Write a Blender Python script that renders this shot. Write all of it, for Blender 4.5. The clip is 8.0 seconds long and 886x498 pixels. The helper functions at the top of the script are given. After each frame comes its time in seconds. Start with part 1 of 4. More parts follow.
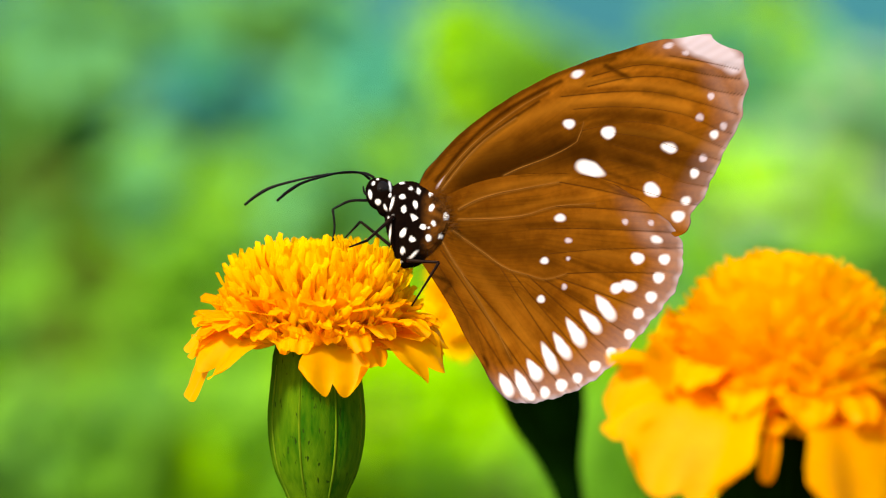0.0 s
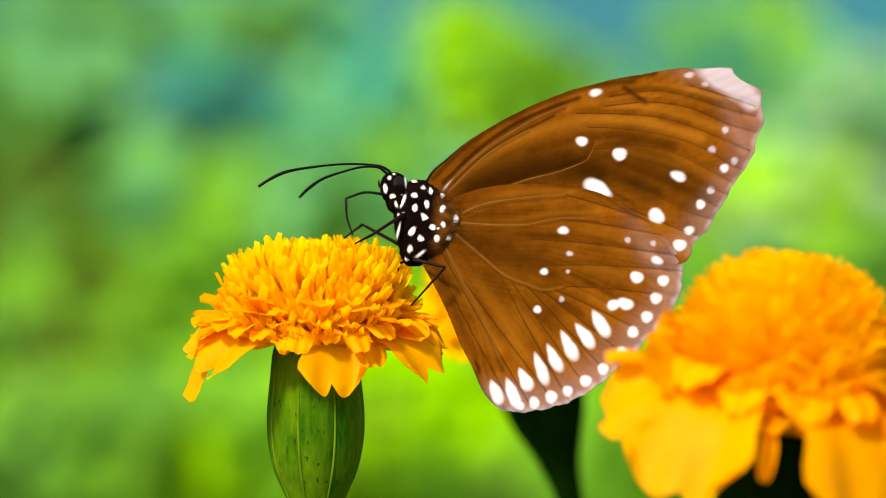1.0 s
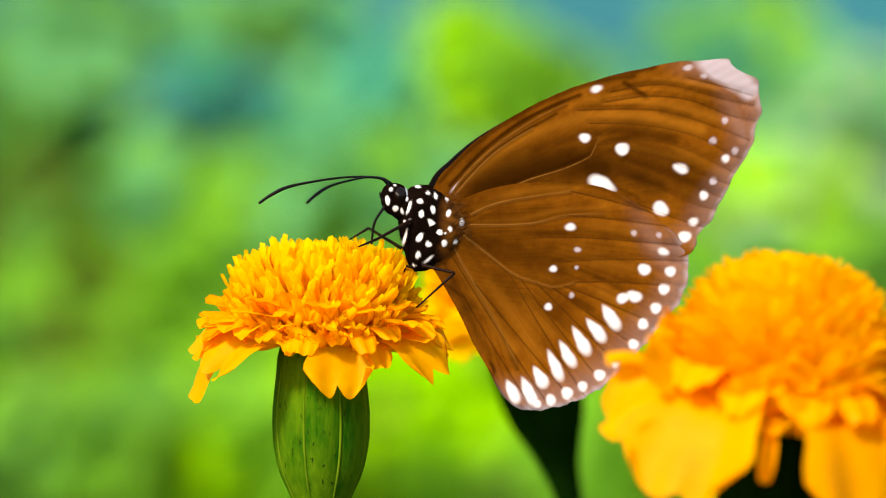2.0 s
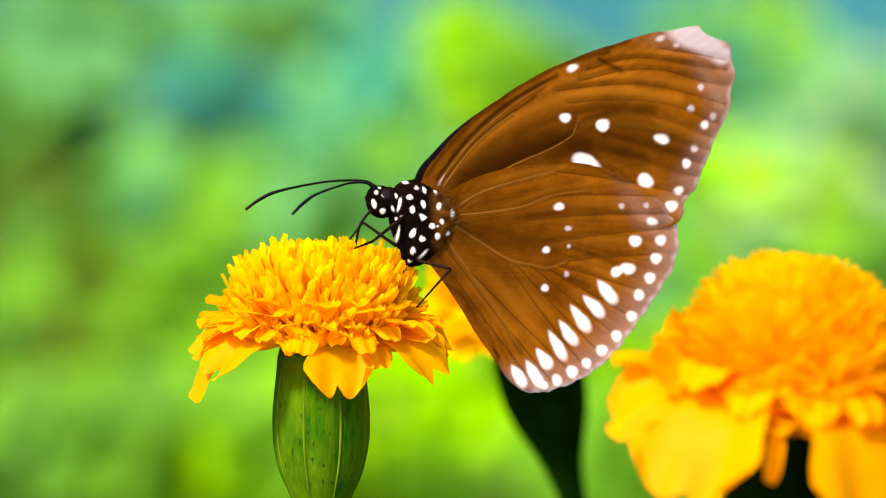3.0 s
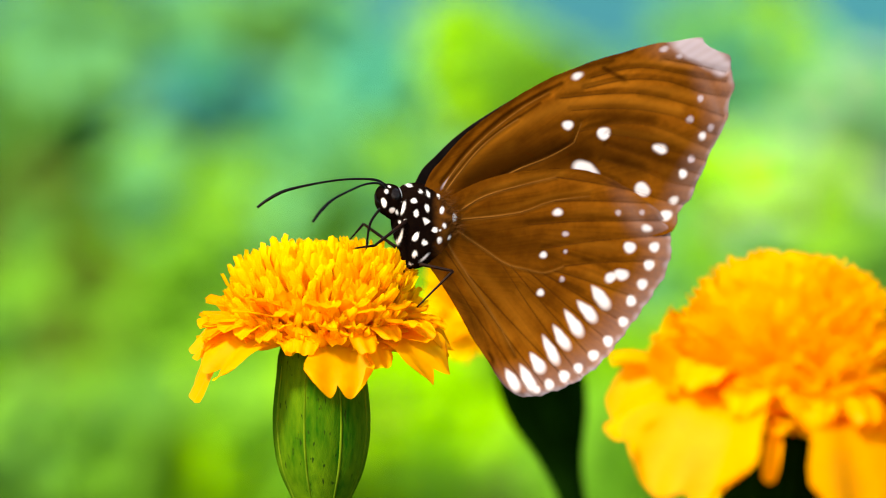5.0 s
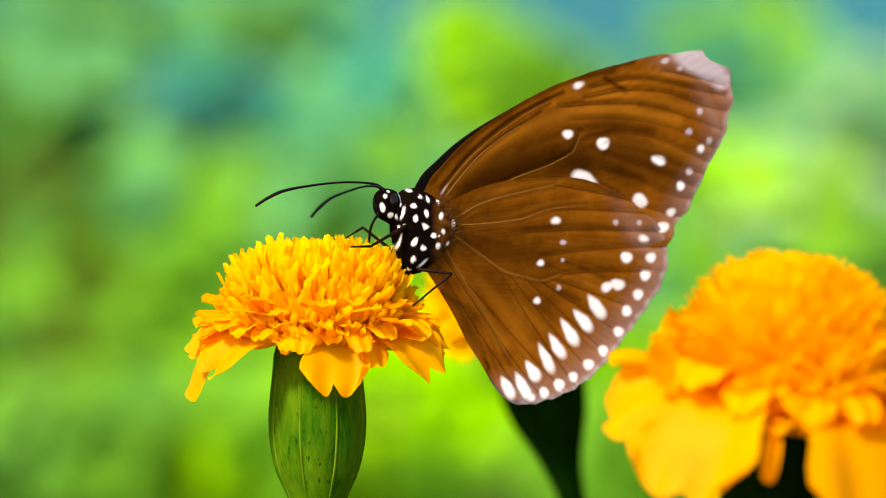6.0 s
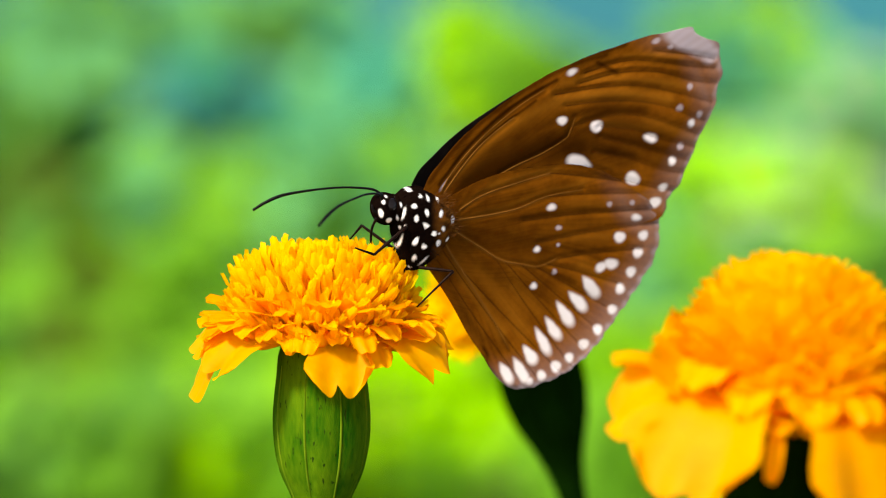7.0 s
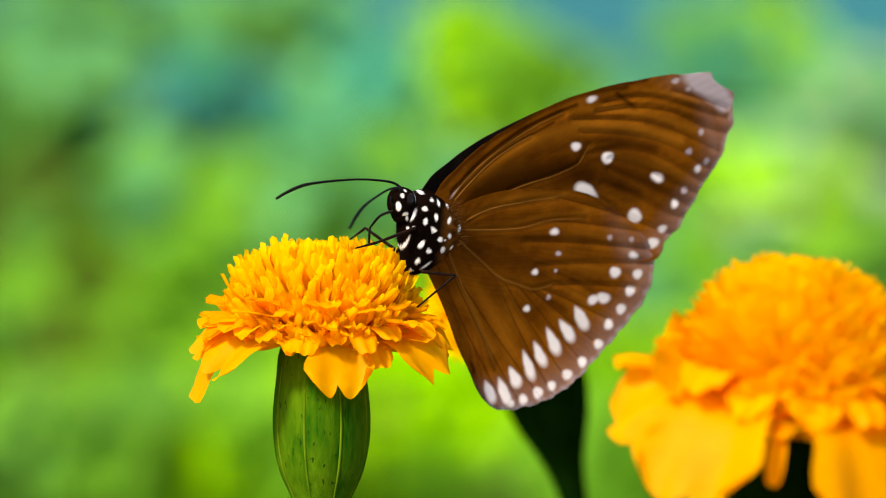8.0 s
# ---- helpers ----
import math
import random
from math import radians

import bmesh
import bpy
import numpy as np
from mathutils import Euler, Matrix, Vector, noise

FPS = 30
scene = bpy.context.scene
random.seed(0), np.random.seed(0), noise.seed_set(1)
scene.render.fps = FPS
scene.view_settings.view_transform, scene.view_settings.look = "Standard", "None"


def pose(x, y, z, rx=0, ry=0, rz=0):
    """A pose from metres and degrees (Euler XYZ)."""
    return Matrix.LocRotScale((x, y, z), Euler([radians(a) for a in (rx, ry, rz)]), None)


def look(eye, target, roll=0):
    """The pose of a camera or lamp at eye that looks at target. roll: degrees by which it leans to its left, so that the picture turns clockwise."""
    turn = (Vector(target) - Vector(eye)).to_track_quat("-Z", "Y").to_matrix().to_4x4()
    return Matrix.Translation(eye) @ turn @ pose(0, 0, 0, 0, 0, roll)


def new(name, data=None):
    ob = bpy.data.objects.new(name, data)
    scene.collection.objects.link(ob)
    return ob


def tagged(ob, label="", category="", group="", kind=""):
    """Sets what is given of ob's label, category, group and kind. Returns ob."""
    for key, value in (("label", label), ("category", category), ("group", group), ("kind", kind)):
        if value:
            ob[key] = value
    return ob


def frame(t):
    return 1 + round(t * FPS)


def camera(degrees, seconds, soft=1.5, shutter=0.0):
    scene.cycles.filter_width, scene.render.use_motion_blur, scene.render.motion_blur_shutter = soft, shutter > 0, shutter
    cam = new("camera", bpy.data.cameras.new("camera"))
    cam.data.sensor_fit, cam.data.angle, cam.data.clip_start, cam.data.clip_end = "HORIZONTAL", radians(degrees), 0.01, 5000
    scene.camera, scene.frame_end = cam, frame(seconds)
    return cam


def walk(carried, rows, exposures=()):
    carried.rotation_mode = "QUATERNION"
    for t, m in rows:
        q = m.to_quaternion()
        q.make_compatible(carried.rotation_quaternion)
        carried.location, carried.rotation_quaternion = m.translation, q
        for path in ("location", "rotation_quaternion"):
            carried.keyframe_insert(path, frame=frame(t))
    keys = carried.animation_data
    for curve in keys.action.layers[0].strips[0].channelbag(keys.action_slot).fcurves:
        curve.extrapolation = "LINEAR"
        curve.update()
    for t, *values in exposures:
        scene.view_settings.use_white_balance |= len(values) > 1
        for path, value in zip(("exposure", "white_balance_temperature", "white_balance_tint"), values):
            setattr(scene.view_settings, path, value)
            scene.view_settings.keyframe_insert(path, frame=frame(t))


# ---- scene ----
W = 0.6          # height of the lens above the soil
cam = camera(12, 8.0, soft=1.0)
cam.data.dof.use_dof = True
cam.data.dof.focus_distance = 0.600
cam.data.dof.aperture_fstop = 13.5
walk(cam, [(0, look((0, -0.6042, W), (0, 0, W))), (8, look((0, -0.6042, W), (0, 0, W)))],
     exposures=[(0, 1.50, 7700, 10), (1.7, 1.50, 7700, 10), (3, 1.78, 7700, 10), (4.6, 1.80, 7700, 10), (6, 1.64, 7700, 10), (7, 1.60, 7700, 10), (8, 1.46, 7700, 10)])

# ---- light ----
world = bpy.data.worlds.new("sky")
scene.world = world
world.use_nodes = True
nt = world.node_tree
sky = nt.nodes.new("ShaderNodeTexSky")
sky.sky_type, sky.sun_disc = "NISHITA", False
sky.sun_elevation, sky.sun_rotation = radians(41), radians(215)
nt.links.new(sky.outputs["Color"], nt.nodes["Background"].inputs["Color"])
nt.nodes["Background"].inputs["Strength"].default_value = 0.14
sun = new("sun", bpy.data.lights.new("sun", "SUN"))
sun.data.energy, sun.data.angle, sun.data.color = 2.9, radians(8), (1, 0.94, 0.82)
sun.matrix_world = look((-0.50, -0.70, 0.75), (0, 0, 0))


# ---- materials ----
def srgb(r, g, b):
    return tuple((c / 255 / 12.92 if c < 11 else ((c / 255 + 0.055) / 1.055) ** 2.4) for c in (r, g, b))


def material(name, colour, rough=0.5, dark=None, scale=400.0, bump=0.0, bump_scale=1500.0, translucent=0.0, vary=0.0, sheen=0.0, spec=0.5, stretch=(1, 1, 1)):
    """Two-scale mottled surface; object coordinates, so that the grain keeps its true size."""
    m = bpy.data.materials.new(name)
    m.use_nodes = True
    n, l = m.node_tree.nodes, m.node_tree.links
    p = n["Principled BSDF"]
    p.inputs["Roughness"].default_value = rough
    p.inputs["Specular IOR Level"].default_value = spec
    p.inputs["Sheen Weight"].default_value = sheen
    co = n.new("ShaderNodeTexCoord")
    mp = n.new("ShaderNodeMapping")
    mp.inputs["Scale"].default_value = stretch
    l.new(co.outputs["Object"], mp.inputs["Vector"])
    big, fine = n.new("ShaderNodeTexNoise"), n.new("ShaderNodeTexNoise")
    big.inputs["Scale"].default_value, fine.inputs["Scale"].default_value = scale, scale * 6
    big.inputs["Detail"].default_value = 4
    l.new(mp.outputs["Vector"], big.inputs["Vector"])
    l.new(mp.outputs["Vector"], fine.inputs["Vector"])
    add = n.new("ShaderNodeMath")
    add.operation = "MULTIPLY_ADD"
    add.inputs[1].default_value = 0.35
    l.new(fine.outputs["Fac"], add.inputs[0])
    l.new(big.outputs["Fac"], add.inputs[2])
    ramp = n.new("ShaderNodeMapRange")
    ramp.inputs["From Min"].default_value, ramp.inputs["From Max"].default_value = 0.45, 0.9
    l.new(add.outputs[0], ramp.inputs["Value"])
    mix = n.new("ShaderNodeMix")
    mix.data_type = "RGBA"
    l.new(ramp.outputs["Result"], mix.inputs["Factor"])
    mix.inputs["A"].default_value = (*(dark or [c * 0.7 for c in colour]), 1)
    mix.inputs["B"].default_value = (*colour, 1)
    out = mix.outputs["Result"]
    if vary:
        info, hsv, mr = n.new("ShaderNodeObjectInfo"), n.new("ShaderNodeHueSaturation"), n.new("ShaderNodeMapRange")
        mr.inputs["To Min"].default_value, mr.inputs["To Max"].default_value = 1 - vary, 1 + vary
        l.new(info.outputs["Random"], mr.inputs["Value"])
        l.new(mr.outputs["Result"], hsv.inputs["Value"])
        l.new(out, hsv.inputs["Color"])
        out = hsv.outputs["Color"]
    l.new(out, p.inputs["Base Color"])
    if bump:
        bt, b = n.new("ShaderNodeTexNoise"), n.new("ShaderNodeBump")
        bt.inputs["Scale"].default_value = bump_scale
        bt.inputs["Detail"].default_value = 5
        l.new(mp.outputs["Vector"], bt.inputs["Vector"])
        l.new(bt.outputs["Fac"], b.inputs["Height"])
        b.inputs["Strength"].default_value, b.inputs["Distance"].default_value = bump, 0.0002
        l.new(b.outputs["Normal"], p.inputs["Normal"])
    if translucent:
        tr, sh = n.new("ShaderNodeBsdfTranslucent"), n.new("ShaderNodeMixShader")
        l.new(out, tr.inputs["Color"])
        sh.inputs["Fac"].default_value = translucent
        l.new(p.outputs["BSDF"], sh.inputs[1])
        l.new(tr.outputs["BSDF"], sh.inputs[2])
        l.new(sh.outputs["Shader"], n["Material Output"].inputs["Surface"])
    return m


def patterned(name, colour, dark, white, rough, translucent=0.0, streak=True, pale=(0.6, 0.5, 0.5), rib=None, relief=0.15):
    """Scaled insect cuticle: 'spot' picks the white scales, 'vein' the raised ribs, 'pale' the frosted edge, 'deep' the
    dark cells and the shade painted at wing root and ribs.
    """
    m = material(name, colour, rough, dark, 250.0, 0.08, 6000.0, translucent, spec=0.0)
    n, l = m.node_tree.nodes, m.node_tree.links
    p = n["Principled BSDF"]
    last = p.inputs["Base Color"].links[0].from_socket
    users = [k.to_socket for k in last.links]

    def attr(a):
        q = n.new("ShaderNodeAttribute")
        q.attribute_name = a
        return q

    def blend(fac, a, b, factor=1.0):
        x = n.new("ShaderNodeMix")
        x.data_type = "RGBA"
        s = n.new("ShaderNodeMath")
        s.operation, s.inputs[1].default_value = "MULTIPLY", factor
        l.new(fac, s.inputs[0])
        l.new(s.outputs[0], x.inputs["Factor"])
        l.new(a, x.inputs["A"])
        x.inputs["B"].default_value = (*b, 1)
        return x.outputs["Result"]

    if streak:
        st, mr = n.new("ShaderNodeTexNoise"), n.new("ShaderNodeMapRange")
        st.inputs["Scale"].default_value, st.inputs["Detail"].default_value = 1.0, 3
        l.new(attr("fan").outputs["Vector"], st.inputs["Vector"])
        mr.inputs["From Min"].default_value, mr.inputs["From Max"].default_value = 0.44, 0.66
        l.new(st.outputs["Fac"], mr.inputs["Value"])
        last = blend(mr.outputs["Result"], last, [c * 0.45 for c in dark], 0.30)
        last = blend(attr("gold").outputs["Fac"], last, [c * k for c, k in zip(colour, (1.45, 1.65, 1.9))], 0.8)
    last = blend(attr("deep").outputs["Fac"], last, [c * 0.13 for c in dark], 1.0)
    last = blend(attr("vein").outputs["Fac"], last, rib or (0.24, 0.105, 0.022), 0.9 if rib else 0.35)
    last = blend(attr("pale").outputs["Fac"], last, pale, 0.85)
    last = blend(attr("spot").outputs["Fac"], last, white)
    for u in users:
        l.new(last, u)
    b2 = n.new("ShaderNodeBump")
    b2.inputs["Strength"].default_value, b2.inputs["Distance"].default_value = relief, 0.0002
    l.new(attr("vein").outputs["Fac"], b2.inputs["Height"])
    old = p.inputs["Normal"].links[0].from_socket
    l.new(old, b2.inputs["Normal"])
    l.new(b2.outputs["Normal"], p.inputs["Normal"])
    return m


PETAL = material("marigold_petal", (0.92, 0.535, 0.004), 0.6, (0.91, 0.44, 0.002), 160.0, 0.35, 1200.0, 0.62, 0.06, spec=0.12)
RAY = material("marigold_ray", (0.89, 0.395, 0.003), 0.6, (0.87, 0.32, 0.002), 160.0, 0.35, 900.0, 0.55, 0.06, spec=0.12)
# Lit copies: yellower than PETAL and RAY, the light difference put into the colour.
PETAL_LIT = material("marigold_petal_lit", (0.94, 0.62, 0.007), 0.6, (0.93, 0.53, 0.004), 160.0, 0.35, 1200.0, 0.70, 0.06, spec=0.12)
RAY_LIT = material("marigold_ray_lit", (0.91, 0.435, 0.004), 0.6, (0.89, 0.35, 0.003), 160.0, 0.35, 900.0, 0.60, 0.06, spec=0.12)
CALYX = material("calyx_green", (0.078, 0.150, 0.005), 0.5, (0.005, 0.050, 0.002), 85.0, 0.55, 3600.0, 0.0, 0.0, spec=0.0, stretch=(2.6, 2.6, 0.55))


def speckled(m, dark, scale, stretch):
    """Small dark pits scattered over a skin."""
    n, l = m.node_tree.nodes, m.node_tree.links
    base = n["Principled BSDF"].inputs["Base Color"]
    co, mp, spot, cut, mix = (n.new(k) for k in ("ShaderNodeTexCoord", "ShaderNodeMapping", "ShaderNodeTexNoise", "ShaderNodeMapRange", "ShaderNodeMix"))
    mp.inputs["Scale"].default_value = stretch
    spot.inputs["Scale"].default_value, spot.inputs["Detail"].default_value = scale, 2
    cut.inputs["From Min"].default_value, cut.inputs["From Max"].default_value = 0.64, 0.72
    mix.data_type = "RGBA"
    l.new(co.outputs["Object"], mp.inputs["Vector"])
    l.new(mp.outputs["Vector"], spot.inputs["Vector"])
    l.new(spot.outputs["Fac"], cut.inputs["Value"])
    l.new(cut.outputs["Result"], mix.inputs["Factor"])
    l.new(base.links[0].from_socket, mix.inputs["A"])
    mix.inputs["B"].default_value = (*dark, 1)
    l.new(mix.outputs["Result"], base)


speckled(CALYX, (0.012, 0.030, 0.003), 950.0, (1.6, 1.6, 0.6))
# Calyx green with the shadow on the front and rear calyxes put into its colour.
CALYX_SHADED = material("calyx_green_shaded", (0.003, 0.016, 0.001), 0.5, (0.001, 0.006, 0.0005), 75.0, 0.3, 1500.0, spec=0.0, stretch=(3, 3, 0.7))
RIB = material("calyx_rib", (0.095, 0.155, 0.008), 0.6, (0.035, 0.085, 0.003), 120.0, 0.2, 1500.0, spec=0.0)
STEM = material("stem_green", (0.010, 0.036, 0.003), 0.5, (0.003, 0.014, 0.001), 90.0, 0.2, 900.0, spec=0.0, stretch=(2, 2, 0.3))
WING = patterned("wing_underside", (0.182, 0.0580, 0.0046), (0.101, 0.0288, 0.0022), (0.58, 0.54, 0.57), 0.55, 0.10, pale=(0.42, 0.37, 0.43))
VEIN = material("wing_vein", (0.165, 0.066, 0.012), 0.65, (0.10, 0.037, 0.006), 300.0, spec=0.0)
NERVE = material("dark_wing_vein", (0.075, 0.024, 0.004), 0.6, (0.035, 0.011, 0.002), 300.0, spec=0.0)
WING_UP = material("wing_upperside", (0.006, 0.004, 0.004), 0.5, (0.003, 0.002, 0.002), 300.0, 0.2, 5000.0, spec=0.1)
CUTICLE = patterned("black_scales", (0.005, 0.0025, 0.0015), (0.002, 0.001, 0.001), (0.80, 0.78, 0.80), 0.7, streak=False, rib=(0.13, 0.044, 0.007), relief=0.0)
HORN = material("black_horn", (0.004, 0.003, 0.003), 0.5, (0.002, 0.002, 0.002), 2000.0, spec=0.06)
LEG = material("dark_leg", (0.012, 0.005, 0.003), 0.4, (0.004, 0.002, 0.002), 900.0, 0.2, 6000.0, spec=0.03)
EYE = material("dark_eye", (0.010, 0.008, 0.008), 0.2, (0.004, 0.003, 0.003), 900.0, spec=0.07)
FUR = material("brown_fur", (0.07, 0.026, 0.007), 0.8, (0.03, 0.012, 0.004), 900.0, spec=0.0)
TONGUE = material("dark_tongue", (0.006, 0.005, 0.005), 0.45, (0.003, 0.002, 0.002), 2000.0, spec=0.05)
SOIL = material("soil", (0.10, 0.075, 0.045), 0.9, (0.03, 0.04, 0.015), 3.0, 0.6, 40.0)
# The haze of distance is put into the backdrop wall's flat colour.
FAR = material("blue_green_haze_colour", (0.001, 0.105, 0.138), 0.9, (0.001, 0.085, 0.118), 1.5)
# "dark" carries the shade of the dim shrubs in its leaf colour.
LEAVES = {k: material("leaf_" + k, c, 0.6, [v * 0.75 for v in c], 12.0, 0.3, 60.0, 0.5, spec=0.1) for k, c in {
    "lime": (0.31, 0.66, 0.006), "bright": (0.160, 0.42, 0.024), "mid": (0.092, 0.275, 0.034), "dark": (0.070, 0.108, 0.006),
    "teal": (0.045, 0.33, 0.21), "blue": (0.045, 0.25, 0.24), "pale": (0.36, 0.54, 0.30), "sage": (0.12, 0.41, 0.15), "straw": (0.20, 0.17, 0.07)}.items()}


# ---- small builders ----
def mesh_object(name, verts, faces, mat, parent=None, label="", smooth=True, attrs=None):
    me = bpy.data.meshes.new(name)
    me.from_pydata(verts, [], faces)
    for m in (mat if isinstance(mat, (list, tuple)) else [mat]):
        me.materials.append(m)
    if smooth:
        me.polygons.foreach_set("use_smooth", [True] * len(me.polygons))
    for key, (kind, data) in (attrs or {}).items():
        at = me.attributes.new(key, kind, "POINT")
        at.data.foreach_set("value" if kind == "FLOAT" else "vector", np.asarray(data, dtype=np.float32).ravel())
    ob = new(name, me)
    ob.parent = parent
    if label:
        tagged(ob, label)
    return ob


def spline(points, count):
    """An even walk of count places along a smooth line through the points."""
    p = np.array(points, float)
    t = np.r_[0, np.cumsum(np.linalg.norm(np.diff(p, axis=0), axis=1))]
    q = np.vstack([2 * p[0] - p[1], p, 2 * p[-1] - p[-2]])
    out = []
    for s in np.linspace(0, t[-1], count):
        i = min(max(np.searchsorted(t, s) - 1, 0), len(p) - 2)
        u = (s - t[i]) / (t[i + 1] - t[i])
        a, b, c, d = q[i:i + 4]
        out.append(0.5 * (2 * b + (c - a) * u + (2 * a - 5 * b + 4 * c - d) * u * u + (3 * b - a - 3 * c + d) * u ** 3))
    return np.array(out)


def tube(points, radii, sides=10, count=None, rib=0.0):
    """Verts and faces of a round tube along a line, closed at both ends."""
    count = count or len(points)
    c = spline(points, count)
    r = np.interp(np.linspace(0, 1, count), np.linspace(0, 1, len(radii)), radii)
    verts, faces = [], []
    side = Vector((0.3, 1, 0.2))
    for i in range(count):
        d = Vector(c[min(i + 1, count - 1)] - c[max(i - 1, 0)]).normalized()
        side = (side - d * side.dot(d)).normalized()
        up = d.cross(side)
        for k in range(sides):
            a = 2 * math.pi * k / sides
            verts.append(Vector(c[i]) + (side * math.cos(a) + up * math.sin(a)) * r[i] * (1 + rib * (i % 2)))
    for i in range(count - 1):
        for k in range(sides):
            faces.append((i * sides + k, i * sides + (k + 1) % sides, (i + 1) * sides + (k + 1) % sides, (i + 1) * sides + k))
    faces.append(tuple(range(sides))[::-1])
    faces.append(tuple(range((count - 1) * sides, count * sides)))
    return verts, faces


def ellipse_mask(x, z, spots, soft):
    """1 inside any spot (x, z, half width, half height, tilt in degrees), with a soft rim."""
    out = np.zeros_like(x)
    for sx, sz, a, b, tilt in spots:
        c, s = math.cos(radians(tilt)), math.sin(radians(tilt))
        u, v = (x - sx) * c + (z - sz) * s, -(x - sx) * s + (z - sz) * c
        wob = 0.85 + 0.05 * np.sin(3 * np.arctan2(v, u) + sx * 5)
        taper = 1 - 0.42 * np.clip(u / a, -1, 1) if a > 1.8 * b and a < 3 else 1.0   # long scales are drop-shaped
        d = (np.sqrt((u / a) ** 2 + (v / (b * taper)) ** 2) - wob) * min(a, b)
        out = np.maximum(out, np.clip(0.5 - d / soft, 0, 1))
    return out


def stroke(x, z, pts, width):
    """A soft stroke along a smooth line: 1 on the line, fading over the width."""
    near = np.full_like(x, 1e9)
    p = spline(pts, 12)
    for a, b in zip(p[:-1], p[1:]):
        d = b - a
        u = np.clip(((x - a[0]) * d[0] + (z - a[1]) * d[1]) / (d @ d), 0, 1)
        near = np.minimum(near, (x - a[0] - u * d[0]) ** 2 + (z - a[1] - u * d[1]) ** 2)
    return np.exp(-near / width ** 2)


def strokes(x, z, lines):
    """The strongest of several strokes (points, width, strength)."""
    out = np.zeros_like(x)
    for pts, width, strength in lines:
        out = np.maximum(out, strength * stroke(x, z, pts, width))
    return out


MM = 0.001


def hairs(name, count, start, mat, parent, label, rng, length=(0.25, 0.7), thick=0.035):
    """Fine hairs; start(rng) gives a root and a direction in millimetres."""
    verts, faces = [], []
    for k in range(count):
        p, out = start(rng)
        side = out.orthogonal().normalized() * thick
        o = len(verts)
        verts += [tuple(q * MM) for q in (p - out * 0.3 + side, p - out * 0.3 - side, p - out * 0.3 + side.cross(out), p + out * rng.uniform(*length))]
        faces += [(o, o + 1, o + 3), (o + 1, o + 2, o + 3), (o + 2, o, o + 3)]
    return mesh_object(name, verts, faces, mat, parent, label, smooth=False)


# ---- ground and distance ----
def ground():
    n = 40
    xs = np.linspace(-1, 1, n)
    xs = np.sign(xs) * np.abs(xs) ** 3 * 400
    verts = [(x, y, 0.0 if abs(x) + abs(y) > 4 else 0.006 * noise.noise(Vector((x * 3, y * 3, 0))) - 0.006) for y in xs for x in xs]
    faces = [(j * n + i, j * n + i + 1, (j + 1) * n + i + 1, (j + 1) * n + i) for j in range(n - 1) for i in range(n - 1)]
    tagged(mesh_object("ground", verts, faces, SOIL), "brown garden soil with green growth", "ground", kind="structure")


def backdrop():
    n, r = 48, 14.0
    verts = [(r * math.cos(a), r * math.sin(a), z) for z in (0.0, 1.5, 3.0) for a in np.linspace(0.15 * math.pi, 0.85 * math.pi, n)]
    faces = [(j * n + i, j * n + i + 1, (j + 1) * n + i + 1, (j + 1) * n + i) for j in range(2) for i in range(n - 1)]
    tagged(mesh_object("backdrop", verts, faces, FAR), "backdrop wall with blue-green distance haze in its colour", "backdrop", kind="structure")


def shrub(name, label, place, colour, spread, count, leaf, rng):
    """A shrub: thin stems from the soil and a loose crown of bent, pointed leaves."""
    mats = [LEAVES[c] for c in colour] + [STEM]
    verts, faces, index = [], [], []
    x0, y0, z0 = place
    for k in range(5):
        a = rng.uniform(0, 6.28)
        top = (x0 + math.cos(a) * spread * 0.5, y0 + math.sin(a) * spread * 0.5, z0 + spread * rng.uniform(-0.2, 0.6))
        v, f = tube([(x0 + 0.02 * math.cos(a), y0 + 0.02 * math.sin(a), 0), (x0, y0, z0 * 0.6), top], [0.006, 0.004, 0.0015], 6, 8)
        o = len(verts)
        verts += [tuple(q) for q in v]
        faces += [tuple(o + i for i in q) for q in f]
        index += [len(mats) - 1] * len(f)
    for k in range(count):
        d = Vector((rng.gauss(0, 1), rng.gauss(0, 1), rng.gauss(0, 1))).normalized() * spread * rng.random() ** 0.4
        m = Matrix.Translation((x0 + d.x, y0 + d.y, z0 + d.z * 0.9)) @ Matrix.Rotation(rng.uniform(-0.9, 0.9), 4, "Z") @ Matrix.Rotation(0.75 + rng.uniform(-0.7, 0.7), 4, "X") @ Matrix.Rotation(rng.uniform(0, 6.28), 4, "Z") @ Matrix.Scale(leaf * rng.uniform(0.7, 1.3), 4)
        o = len(verts)
        for i in range(6):
            u = i / 5
            w = 0.30 * max(math.sin(math.pi * min(u * 0.92 + 0.06, 1)), 0.0) ** 0.8
            for s in (-1, 0, 1):
                verts.append(tuple(m @ Vector((u - 0.5, s * w, 0.10 * abs(s) - 0.35 * (u - 0.4) ** 2))))
        mi = rng.randrange(len(mats) - 1)
        for i in range(5):
            for s in (0, 1):
                faces.append((o + i * 3 + s, o + i * 3 + s + 1, o + i * 3 + s + 4, o + i * 3 + s + 3))
                index.append(mi)
    ob = mesh_object(name, verts, faces, mats)
    ob.data.polygons.foreach_set("material_index", index)
    tagged(ob, label, "shrub", group="garden shrubs", kind="stuff")


